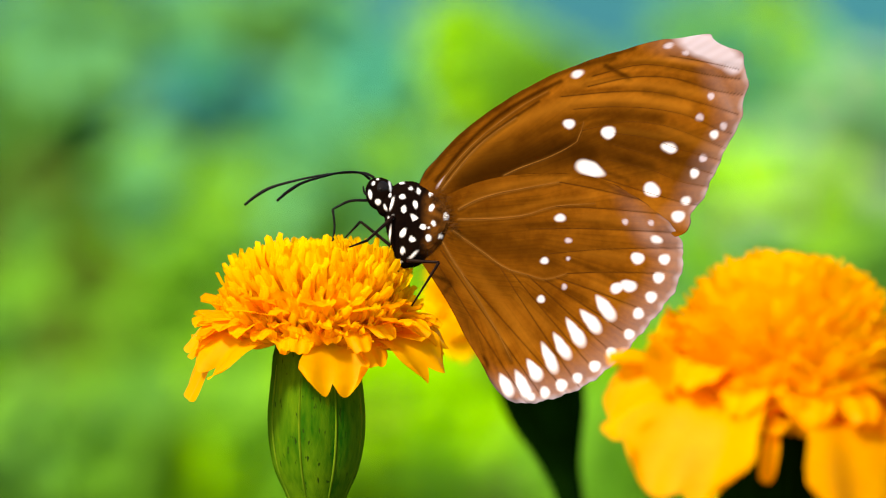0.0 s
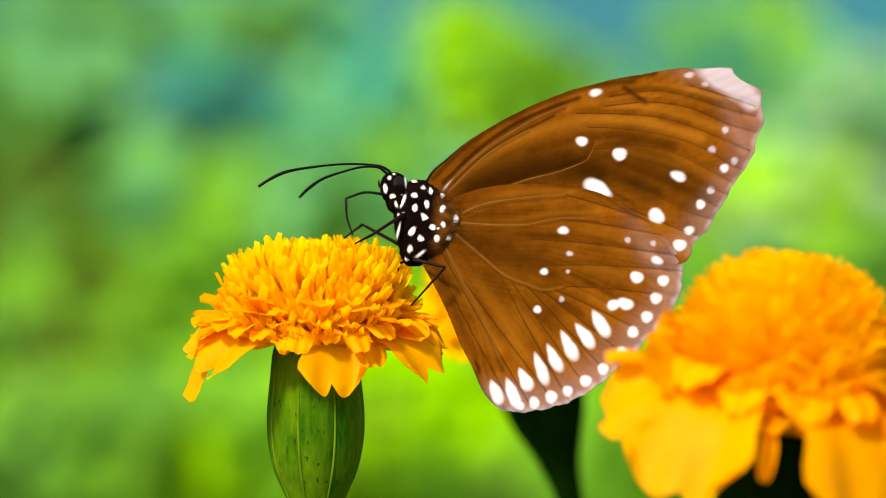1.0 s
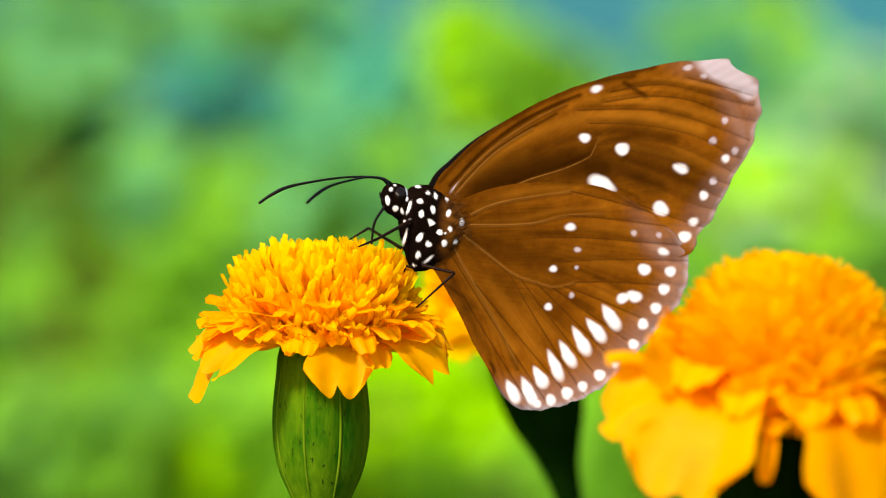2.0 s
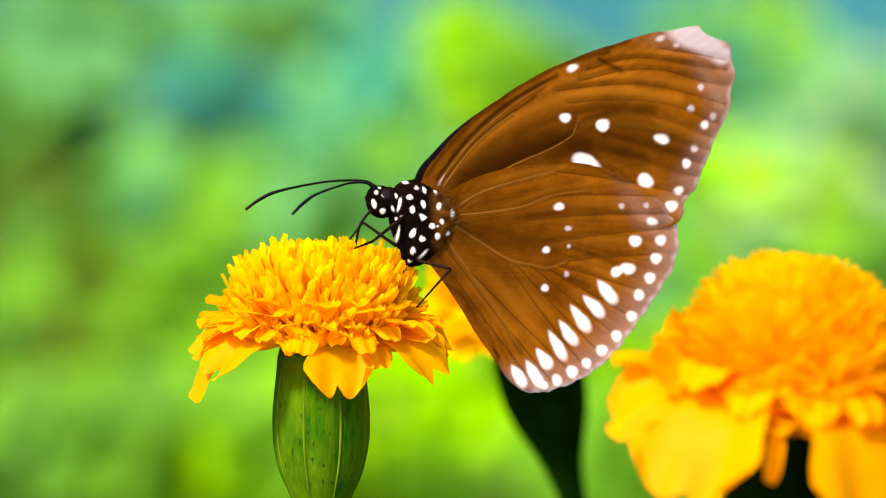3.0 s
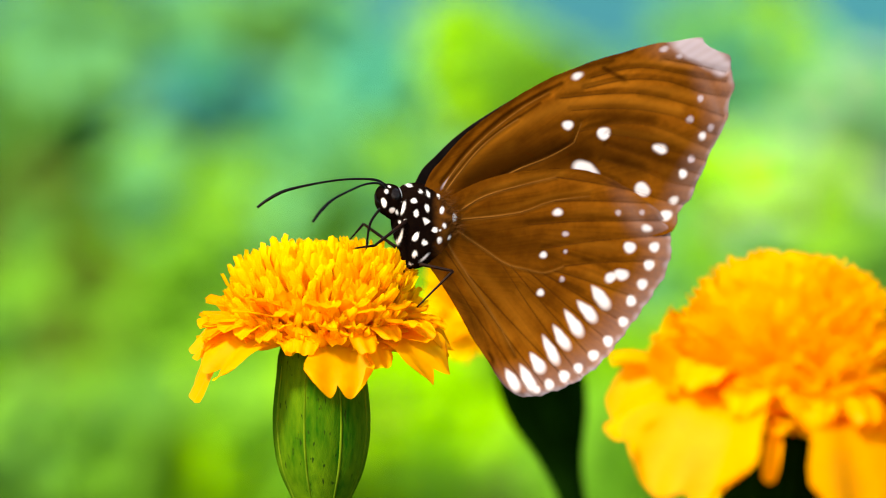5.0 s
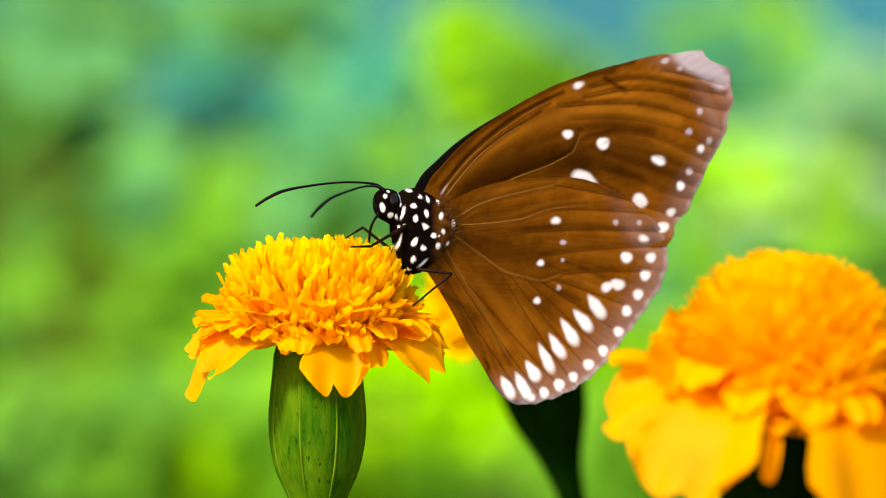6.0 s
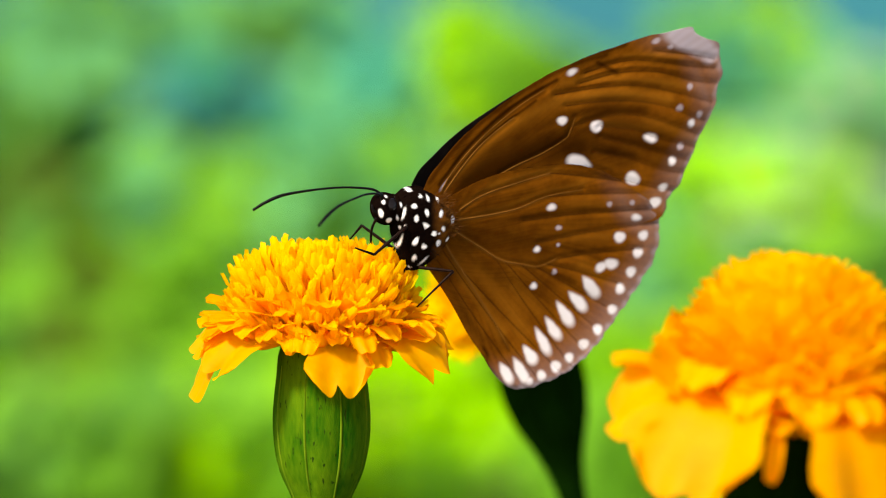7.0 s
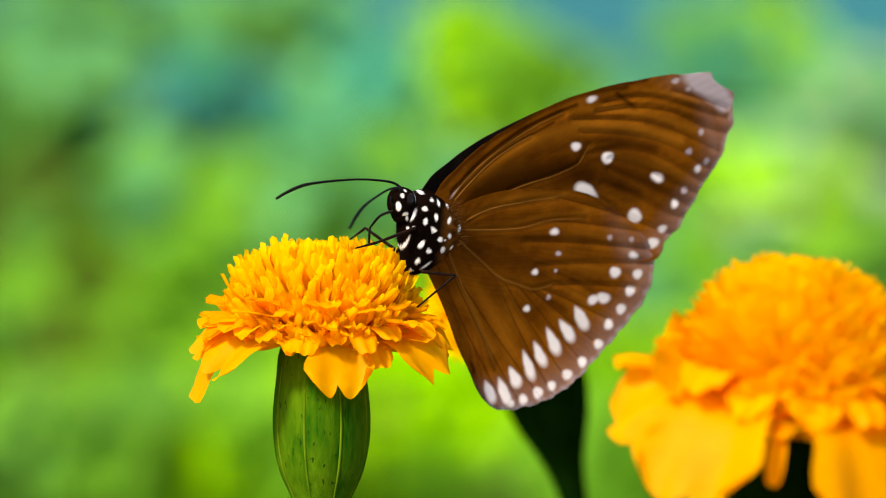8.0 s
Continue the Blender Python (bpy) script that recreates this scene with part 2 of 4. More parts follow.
def garden():
    rng = random.Random(4)
    # across, up (both in view widths of the far plane), depth, colours, spread, leaves, leaf length
    beds = [
        ("shrub", "pale bluish green foliage", 0.469, 0.135, 2.37, ('sage', 'pale'), 0.050, 60, 0.045),
        ("shrub", "green garden foliage in soft light", 0.300, 0.215, 2.60, ('bright', 'sage'), 0.045, 60, 0.040),
        ("shrub", "green garden foliage in soft light", -0.290, 0.096, 2.31, ('sage', 'bright'), 0.045, 50, 0.040),
        ("shrub", "pale bluish green foliage", -0.200, 0.103, 2.35, ('sage', 'teal'), 0.040, 50, 0.040),
        ("shrub", "pale bluish green foliage", -0.136, 0.064, 2.18, ('teal', 'sage'), 0.040, 60, 0.040),
        ("shrub", "green garden foliage in soft light", -0.219, 0.033, 2.11, ('sage', 'bright'), 0.045, 60, 0.040),
        ("shrub", "pale bluish green foliage", -0.334, 0.033, 2.08, ('bright', 'sage'), 0.045, 60, 0.040),
        ("shrub", "green garden foliage in soft light", -0.372, 0.249, 2.66, ('sage', 'bright'), 0.050, 60, 0.040),
        ("shrub", "green garden foliage in soft light", -0.290, 0.249, 2.66, ('sage',), 0.045, 60, 0.040),
        ("shrub", "pale bluish green foliage", -0.468, 0.166, 2.40, ('sage', 'mid'), 0.050, 60, 0.040),
        ("shrub", "green garden foliage in soft light", -0.347, -0.261, 1.47, ('bright', 'mid'), 0.050, 60, 0.040),
        ("shrub", "dark green foliage with shade in its leaf colour", -0.455, -0.203, 1.61, ('dark', 'mid'), 0.030, 40, 0.035),
        ("shrub", "dark green foliage with shade in its leaf colour", -0.462, -0.050, 1.93, ('dark', 'mid'), 0.035, 40, 0.040),
        ("shrub", "green garden foliage in soft light", -0.462, 0.224, 2.57, ('mid', 'sage'), 0.060, 60, 0.045),
        ("shrub", "green garden foliage in soft light", -0.404, 0.186, 2.49, ('sage',), 0.045, 50, 0.040),
        ("shrub", "green garden foliage in soft light", -0.219, 0.211, 2.52, ('mid', 'sage'), 0.050, 60, 0.045),
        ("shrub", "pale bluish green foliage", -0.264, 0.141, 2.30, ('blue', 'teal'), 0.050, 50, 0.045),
        ("shrub", "green garden foliage in soft light", -0.156, 0.249, 2.65, ('sage',), 0.055, 60, 0.040),
        ("shrub", "pale bluish green foliage", -0.092, 0.173, 2.51, ('sage', 'teal'), 0.060, 60, 0.045),
        ("shrub", "bright lime garden foliage", 0.029, 0.237, 2.59, ('lime',), 0.040, 60, 0.040),
        ("shrub", "bright lime garden foliage", 0.029, 0.186, 2.47, ('lime', 'bright'), 0.045, 50, 0.040),
        ("shrub", "green garden foliage in soft light", 0.112, 0.166, 2.43, ('bright',), 0.050, 50, 0.045),
        ("shrub", "green garden foliage in soft light", 0.361, 0.237, 2.61, ('bright', 'lime'), 0.045, 50, 0.040),
        ("shrub", "green garden foliage in soft light", 0.425, 0.154, 2.46, ('sage', 'bright'), 0.060, 70, 0.045),
        ("shrub", "pale bluish green foliage", 0.348, 0.071, 2.17, ('sage', 'pale'), 0.050, 50, 0.045),
        ("shrub", "pale bluish green foliage", 0.457, 0.026, 2.06, ('sage', 'pale'), 0.032, 45, 0.035),
        ("shrub", "dark green foliage with shade in its leaf colour", -0.462, 0.026, 2.11, ('dark',), 0.045, 70, 0.040),
        ("shrub", "dark green foliage with shade in its leaf colour", -0.423, -0.012, 2.07, ('dark', 'mid'), 0.040, 60, 0.040),
        ("shrub", "green garden foliage in soft light", -0.341, 0.058, 2.23, ('bright', 'sage'), 0.045, 55, 0.040),
        ("shrub", "green garden foliage in soft light", -0.309, -0.095, 1.78, ('bright',), 0.060, 70, 0.045),
        ("shrub", "green garden foliage in soft light", -0.436, -0.082, 1.85, ('bright',), 0.045, 60, 0.040),
        ("shrub", "dark green foliage with shade in its leaf colour", -0.462, -0.165, 1.67, ('mid', 'dark', 'bright'), 0.050, 70, 0.045),
        ("shrub", "green garden foliage in soft light", -0.417, -0.248, 1.43, ('bright', 'mid'), 0.050, 70, 0.045),
        ("shrub", "green garden foliage in soft light", -0.200, -0.038, 2.03, ('bright', 'mid'), 0.060, 70, 0.045),
        ("shrub", "bright lime garden foliage", -0.054, -0.127, 1.75, ('lime',), 0.050, 70, 0.045),
        ("shrub", "bright lime garden foliage", -0.028, -0.191, 1.59, ('lime',), 0.050, 60, 0.045),
        ("shrub", "dry straw and stems among leaves", 0.066, -0.268, 1.40, ('straw', 'mid'), 0.011, 18, 0.022),
        ("shrub", "dry straw and stems among leaves", -0.080, -0.185, 1.36, ('lime', 'straw', 'lime'), 0.012, 14, 0.022),
        ("shrub", "dark green foliage with shade in its leaf colour", -0.392, -0.060, 1.78, ('dark', 'dark', 'mid'), 0.028, 45, 0.034),
        ("shrub", "dry straw and stems among leaves", -0.432, -0.185, 1.50, ('straw', 'dark'), 0.016, 30, 0.026),
        ("shrub", "pale bluish green foliage", 0.395, 0.045, 2.02, ('pale', 'lime'), 0.040, 60, 0.038),
        ("shrub", "bright lime garden foliage", 0.285, 0.060, 2.04, ('lime', 'sage'), 0.035, 55, 0.036),
        ("shrub", "pale bluish green foliage", -0.117, 0.115, 2.27, ('sage', 'teal'), 0.060, 60, 0.045),
        ("shrub", "bright lime garden foliage", 0.310, 0.020, 2.12, ('lime', 'bright'), 0.045, 60, 0.040),
        ("shrub", "bright lime garden foliage", 0.208, -0.191, 1.67, ('lime', 'bright'), 0.055, 70, 0.045),
        ("shrub", "green garden foliage in soft light", 0.189, -0.267, 1.41, ('bright',), 0.050, 60, 0.040),
        ("shrub", "green garden foliage in soft light", -0.321, -0.229, 1.53, ('bright', 'mid'), 0.060, 70, 0.045),
        ("shrub", "green garden foliage in soft light", -0.213, -0.178, 1.65, ('bright', 'lime'), 0.070, 80, 0.045),
        ("shrub", "green garden foliage in soft light", 0.265, -0.076, 1.82, ('bright', 'sage'), 0.060, 60, 0.045),
        ("shrub", "green garden foliage in soft light", 0.457, -0.070, 1.84, ('bright', 'mid'), 0.060, 60, 0.045),
        ("shrub", "green garden foliage in soft light", -0.117, 0.013, 2.03, ('bright', 'sage'), 0.070, 80, 0.045),
        ("shrub", "green garden foliage in soft light", 0.214, 0.071, 2.18, ('sage', 'teal'), 0.060, 60, 0.045),
        ("shrub", "green garden foliage in soft light", -0.372, 0.135, 2.39, ('sage', 'mid'), 0.070, 70, 0.045),
        ("shrub", "green garden foliage in soft light", -0.487, 0.128, 2.35, ('sage', 'mid'), 0.050, 50, 0.045),
        ("shrub", "green garden foliage in soft light", -0.003, 0.013, 2.05, ('sage',), 0.060, 60, 0.045),
        ("shrub", "green garden foliage in soft light", 0.335, 0.205, 2.54, ('sage', 'teal'), 0.040, 60, 0.040),
        ("shrub", "green garden foliage in soft light", -0.462, 0.141, 2.37, ('sage', 'mid'), 0.045, 50, 0.040),
        ("shrub", "green garden foliage in soft light", -0.398, 0.166, 2.47, ('sage',), 0.040, 50, 0.040),
        ("shrub", "green garden foliage in soft light", -0.194, 0.211, 2.51, ('mid', 'sage'), 0.045, 60, 0.040),
        ("shrub", "dark green foliage with shade in its leaf colour", -0.372, -0.111, 1.82, ('mid', 'dark'), 0.055, 90, 0.040),
        ("shrub", "dark green foliage with shade in its leaf colour", -0.481, -0.018, 2.04, ('dark', 'mid'), 0.040, 50, 0.040),
        ("shrub", "green garden foliage in soft light", -0.290, -0.261, 1.48, ('bright',), 0.045, 60, 0.040),
        ("shrub", "pale bluish green foliage", 0.482, 0.026, 2.17, ('pale', 'sage'), 0.030, 50, 0.035),
        ("shrub", "green garden foliage in soft light", -0.245, -0.251, 1.46, ('bright', 'lime'), 0.050, 130, 0.040),
        ("shrub", "green garden foliage in soft light", -0.290, -0.226, 1.56, ('bright',), 0.045, 110, 0.040),
        ("shrub", "bright lime garden foliage", 0.036, -0.280, 1.42, ('lime', 'bright'), 0.030, 70, 0.035),
        ("shrub", "bright lime garden foliage", -0.020, -0.243, 1.44, ('lime', 'bright'), 0.032, 60, 0.036),
        ("shrub", "bright lime garden foliage", 0.075, 0.192, 2.52, ('lime', 'bright'), 0.045, 90, 0.040),
        ("shrub", "pale bluish green foliage", 0.418, 0.173, 2.47, ('teal', 'sage'), 0.040, 70, 0.040),
    ]
    for row, (v, tones) in enumerate(((0.13, ("sage", "mid")), (0.0, ("bright", "sage")), (-0.12, ("bright", "bright", "mid")), (-0.25, ("bright", "lime")))):
        for i in range(9):
            beds.append(("shrub", "green hedge foliage farther back", -0.52 + i * 0.13 + 0.03 * (row % 2), v, 3.4 + v * 3 + 0.1 * (i % 3), tones, 0.085, 45, 0.065))
    for name, label, u, v, depth, colour, spread, count, leaf in beds:
        k = (depth + 0.6042) / 0.6042 * 0.127
        shrub(name, label, (u * k, depth, W + v * k), colour, spread, count, leaf, rng)


# ---- marigolds ----
def petal_mesh(name, line, width, cup, lobes, rng, mat, nu=9, nv=4, tip=0.75, notch=0.22, wave=0.0):
    """A strap-shaped floret along a bent line in the radial plane (r, z), cupped, with a notched, ruffled end."""
    c = spline([(r, 0, z) for r, z in line], nu)
    ph, verts = rng.uniform(0, 6.28), []
    skew = rng.uniform(-0.12, 0.12)
    for i in range(nu):
        u = i / (nu - 1)
        d = c[min(i + 1, nu - 1)] - c[max(i - 1, 0)]
        d /= np.linalg.norm(d)
        nrm = np.array((-d[2], 0, d[0]))
        w = width * 0.5 * (0.22 + 0.78 * min(1, u / tip) ** 1.1)
        if u > 0.86:
            w *= 1 - 0.22 * ((u - 0.86) / 0.14) ** 2
        for j in range(nv + 1):
            s = 2 * j / nv - 1
            end = (-notch * width * (1 - abs(math.cos(lobes * math.pi * 0.5 * s + 0.25 * math.sin(ph) + (math.pi / 2 if lobes == 2 and nv > 12 else 0)))) ** (2 if nv > 12 else 1) - 0.20 * width * abs(s) ** 3) * u ** 5
            lift = cup * w * (s * s - 0.4) + width * u * u * (0.06 * math.sin(3 * s + ph) + 0.05 * u * math.sin(7 * s + 2 * ph)) + wave * abs(s) ** 3 * math.sin(9 * u + 2 * s + ph) * u * u
            q = c[i] + d * end + nrm * lift
            verts.append((q[0], s * w + skew * u * u * width, q[2]))
    faces = [(i * (nv + 1) + j, i * (nv + 1) + j + 1, (i + 1) * (nv + 1) + j + 1, (i + 1) * (nv + 1) + j) for i in range(nu - 1) for j in range(nv)]
    me = bpy.data.meshes.new(name)
    me.from_pydata([tuple(MM * a for a in v) for v in verts], [], faces)
    me.materials.append(mat)
    me.polygons.foreach_set("use_smooth", [True] * len(me.polygons))
    return me


def marigold(label, place, lean, size, seed, calyx_scale=1.0, calyx_long=1.0, rays=(), florets=540, ray_count=64, flat=1.0, azimuth=0.0, square=5.0, wide=14.0, broad=1.0, rings=((14.4, 7.0), (16.2, 4.2), (17.6, 1.2), (17.6, -2.4)), ragged=1.0, green=None, bare=(), frill=1.0, low=1.06, upturned=False, smooth_front=False, skin=None):
    """A marigold on its stem: ribbed calyx, dome of florets, drooping outer rays. Sizes in millimetres; place is the heart of the bloom.
    Its root stands on the soil, so that it sways about its foot."""
    rng = random.Random(seed)
    petal_skin, ray_skin = skin or (PETAL, RAY)
    heart = Vector(place)
    tilt = Euler((radians(lean[0]), radians(lean[1]), radians(azimuth))).to_matrix()
    down = tilt @ Vector((0, 0, -1))
    foot = Vector((heart.x + down.x * 0.12, heart.y + down.y * 0.12, 0))
    root = new("marigold")
    root.location = foot
    tagged(root, label, "flower", group="orange marigolds")
    local = heart - foot
    base = Matrix.Translation(local) @ tilt.to_4x4() @ Matrix.Scale(size, 4)

    def put(name, me, m, text=""):
        ob = new(name, me)
        ob.parent, ob.matrix_basis = root, base @ m
        if text:
            tagged(ob, text)
        return ob

    # calyx: an urn of fused sepals with rounded ribs between them and teeth at the rim
    prof = [(2.0, -40), (2.2, -32), (2.9, -26), (4.35, -21.5), (5.95, -17.8), (6.8, -13.8), (7.0, -10.0), (6.75, -6.5), (6.4, -3.6), (6.2, -1.0), (5.6, 1.2)]
    prof = spline([(r * calyx_scale if z > -30 else r, 0, z * calyx_long if z < 0 else z) for r, z in prof], 34)
    sides, verts, faces = 72, [], []
    for i, (r, _, z) in enumerate(prof):
        g = max(0, min(1, (z + 30) / 12)) * max(0, min(1, (1.5 - z) / 3))
        for k in range(sides):
            a = 2 * math.pi * k / sides
            rr = r * (1 + g * (0.030 * abs(math.sin(4 * a - 1.8)) - 0.02) + 0.012 * noise.noise(Vector((math.cos(a) * 2, math.sin(a) * 2, z * 0.2))))
            verts.append((MM * rr * math.cos(a), MM * rr * math.sin(a), MM * z))
    for i in range(len(prof) - 1):
        for k in range(sides):
            faces.append((i * sides + k, i * sides + (k + 1) % sides, (i + 1) * sides + (k + 1) % sides, (i + 1) * sides + k))
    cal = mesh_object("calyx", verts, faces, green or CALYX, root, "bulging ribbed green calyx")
    cal.matrix_basis = base
    for k in range(8):
        a = (k * math.pi + 1.8) / 4
        line = [(MM * (r - 0.12) * math.cos(a), MM * (r - 0.12) * math.sin(a), MM * z) for r, _, z in prof[8:31]]
        v, f = tube(line, [MM * 0.06, MM * 0.18, MM * 0.20, MM * 0.13], 8, 18)
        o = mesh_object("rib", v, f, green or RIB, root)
        o.matrix_basis = base
    # stem down to the soil
    top = local + tilt @ Vector((0, 0, -MM * 39 * size * calyx_long))
    bend = Vector((0, 0, top.z * 0.5)) + Vector((top.x * 0.75, top.y * 0.75, 0))
    v, f = tube([(0, 0, -0.004), tuple(bend), tuple(top), tuple(top + tilt @ Vector((0, 0, 0.004)))], [0.0034, 0.0026, 0.0021 * size, 0.0021 * size], 12, 30)
    mesh_object("stem", v, f, STEM, root)
    # receptacle that carries the florets
    v, f = tube([(0, 0, MM * z) for z in (-1, 1, 3, 4.6, 5.2)], [MM * r for r in (5.4, 5.6, 4.6, 2.6, 0.6)], 24, 12)
    o = mesh_object("receptacle", v, f, petal_skin, root)
    o.matrix_basis = base
    # dome of florets, shared among a dozen forms
    forms, placed = [], []
    for k in range(12):
        ln = rng.uniform(0.94, 1.05)
        curl = rng.uniform(0.2, 2.4) * frill if not upturned else rng.uniform(-2.8, 0.1)
        forms.append(petal_mesh("floret", [(0, 0), (4 * ln, 0.3), (8.5 * ln, 0.2 - min(0, curl) * 0.1), (11.2 * ln, -curl * 0.5), (12.2 * ln, -curl)], (rng.uniform(0.95, 1.6) if upturned else rng.uniform(1.5, 2.4) * broad ** 0.8), rng.uniform(0.3, 0.9) * frill, rng.choice((2, 3, 3)), rng, petal_skin, 8, 6, notch=0.22 * frill))
    for i in range(florets):
        f = (i + 0.5) / florets
        phi = math.acos(1 - f * low)
        th = i * 2.399963 + rng.uniform(-0.12, 0.12)
        d = Vector((math.sin(phi), 0, math.cos(phi)))
        shell = ((abs(d.x) / wide) ** square + (abs(d.z) / (16.0 * flat)) ** square) ** (-1 / square) + rng.uniform(-1.1 if upturned else -0.9, 0.5) * ragged
        psi = phi * (0.66 + 0.34 * f ** 3) + rng.uniform(-0.14, 0.14)
        reach = rng.uniform(8.0, 10.5)
        root_of = d * shell - Vector((math.sin(psi), 0, math.cos(psi))) * reach
        if upturned:
            root_of = Vector((4.6 * math.sin(phi) + rng.uniform(-0.6, 0.6), 0, 1.0 + 4.0 * math.cos(phi) ** 2))
            ray_of = d * shell - root_of
            reach = ray_of.length
            psi = math.atan2(ray_of.x, ray_of.z) + 0.10 + rng.uniform(-0.16, 0.16)
        m = Matrix.Rotation(th, 4, "Z") @ Matrix.Translation(root_of * MM) @ Matrix.Rotation(-(math.pi / 2 - psi), 4, "Y") @ Matrix.Rotation(rng.uniform(-0.4, 0.4) * frill * (2.2 if upturned else 1), 4, "X") @ Matrix.Rotation(rng.uniform(-0.12, 0.12) if upturned else 0, 4, "Z")
        m = m @ Matrix.Diagonal((reach / 12.2, 1, 1, 1))
        placed.append((math.sin(th) * math.sin(phi), i, forms[i % 12], m))
    placed.sort(key=lambda q: q[:2])
    for _, _, me, m in placed[:300]:
        put("floret", me, m)
    hidden = [(me, base @ m) for _, _, me, m in placed[300:]]
    verts, faces = [], []
    for me, m in hidden:
        o = len(verts)
        verts += [tuple(m @ v.co) for v in me.vertices]
        faces += [tuple(o + k for k in p.vertices) for p in me.polygons]
    tagged(mesh_object("floret_mass", verts, faces, petal_skin, root), kind="stuff")
    # outer rays in three rings
    for i in range(ray_count):
        ring = i % len(rings)
        th = i * 2.399963 * 1.618 + rng.uniform(-0.2, 0.2)
        if any(abs((math.degrees(th) - a + 180) % 360 - 180) < g for a, *_x, g in rays) and ring == len(rings) - 1:
            continue
        if (ring >= len(rings) - 2 or smooth_front) and any(a < (math.degrees(th) + 180) % 360 - 180 < b for a, b in bare):
            continue
        tipz = rings[ring][1] + rng.uniform(-1.2, 1.2) * ragged
        tipr = rings[ring][0] + rng.uniform(-1.0, 1.2) * ragged
        me = petal_mesh("ray", [(4.5, 0.5), (9, 2.6 - 0.6 * ring + 0.3 * max(tipz, 0)), (13.2, 0.72 * tipz + 1.2), (tipr, tipz)], rng.uniform(3.6, 5.6) * broad, rng.uniform(0.05, 0.5) * frill, rng.choice((2, 3, 3)), rng, ray_skin, 9, 6, notch=0.12)
        put("ray", me, Matrix.Rotation(th, 4, "Z") @ Matrix.Rotation(rng.uniform(-0.3, 0.3), 4, "X"))
    for az, tipr, tipz, width, arch, twist, gap in rays:
        me = petal_mesh("ray", [(4.5, 0.3), (8.5, 1.2 + arch * 0.4), (tipr * 0.82, 0.45 * tipz + arch), (tipr, tipz)], width, 0.16, 2 if width > 5.2 else 3, rng, ray_skin, 18, 22, notch=(0.22 if width > 9 else 0.15) * max(frill, 0.5) if width > 5.2 else 0.03, wave=0.05 * width if width > 5.2 else 0.0)
        put("ray", me, Matrix.Rotation(radians(az), 4, "Z") @ Matrix.Rotation(radians(twist), 4, "X"))
    return root


# ---- butterfly ----
def fan_wing(name, centre, outline, nr, na, depth, mat, parent, label, spots=(), dim=(), darks=(), golds=(), ribs=(), nerves=(), pale=(), frost=0.0, ruffle=0.0, span=(-400, 400), haze=()):
    """A wing as a sheet that fans out from its root. depth(r, x, z) gives its place across the body, in millimetres.
    darks, golds: soft strokes of dark and golden scales; ribs, nerves: thick tan and thin dark veins that stand proud of the sheet."""
    o = np.array(outline, float) - centre
    line = spline(o, 500)
    ang = np.unwrap(np.arctan2(line[:, 1], line[:, 0]))
    rad = np.hypot(line[:, 0], line[:, 1])
    order = np.argsort(ang)
    a = np.linspace(ang[order][0], ang[order][-1], na)
    edge = np.interp(a, ang[order], rad[order])
    edge += ruffle * (np.sin(a * 62) + 0.5 * np.sin(a * 147 + 1)) * np.clip(edge / 20 - 0.6, 0, 1)
    u = np.linspace(0.0, 1, nr) ** 0.85
    R, Aa = np.outer(u, edge), np.outer(np.ones(nr), a)
    x, z = centre[0] + R * np.cos(Aa), centre[1] + R * np.sin(Aa)
    y = depth(R, x, z) + 0.06 * np.sin(Aa * 26) * np.clip(R / 30, 0, 1)
    attrs = {}
    if spots:
        furrow = strokes(x, z, [(p, 0.55, 1.0) for p in list(nerves) + list(ribs)]) * np.clip(R / 6, 0, 1)
        y = y + 0.16 * furrow
        inner = (1 - np.outer(u, np.ones(na))) * edge[None]
        arc = np.clip((np.degrees(Aa) - span[0]) / 6, 0, 1) * np.clip((span[1] - np.degrees(Aa)) / 6, 0, 1)
        grain = 0.78 + 0.22 * np.sin(Aa * 95 + 0.6 * np.sin(R))
        frosted = frost * arc * np.maximum(np.clip(1 - inner / 1.3, 0, 1) * grain, 0.30 * np.clip(1 - inner / 5.5, 0, 1) ** 1.2)
        rim = np.clip(1 - inner / 0.2, 0, 1) * (0.6 + 0.4 * np.sin(Aa * 62)) * (R > 12)
        tip = 0.95 * ellipse_mask(x, z, pale, 1.0) * (0.92 + 0.05 * np.sin(Aa * 230) + 0.03 * np.sin(Aa * 97 + R)) if pale else 0
        thin = strokes(x, z, [(p, 0.13, 0.62) for p in nerves])
        attrs = {
            "spot": ("FLOAT", ellipse_mask(x, z, spots, 0.40)),
            "vein": ("FLOAT", strokes(x, z, [(p, 0.20, 1.0) for p in ribs]) * np.clip(1.2 - R / 24, 0.2, 1)),
            "gold": ("FLOAT", strokes(x, z, golds)),
            # dark scales, plus painted shade: a line below each rib and towards the root
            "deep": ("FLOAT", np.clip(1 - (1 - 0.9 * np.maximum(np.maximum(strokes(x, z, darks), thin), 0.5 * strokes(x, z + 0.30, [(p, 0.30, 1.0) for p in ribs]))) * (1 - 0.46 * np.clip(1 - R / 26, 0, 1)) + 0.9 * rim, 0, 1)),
            "pale": ("FLOAT", np.clip(np.maximum(np.maximum(tip, 0.8 * ellipse_mask(x, z, dim, 0.25)), np.maximum(frosted, 0.35 * ellipse_mask(x, z, haze, 4.5) ** 2)) * (1 - 0.8 * thin), 0, 1)),
            "fan": ("FLOAT_VECTOR", np.stack([Aa * 42 * np.clip(R / 14, 0.08, 1), R * 0.06, Aa * 0], -1)),
        }
    verts = np.stack([x, y, z], -1).reshape(-1, 3) * MM
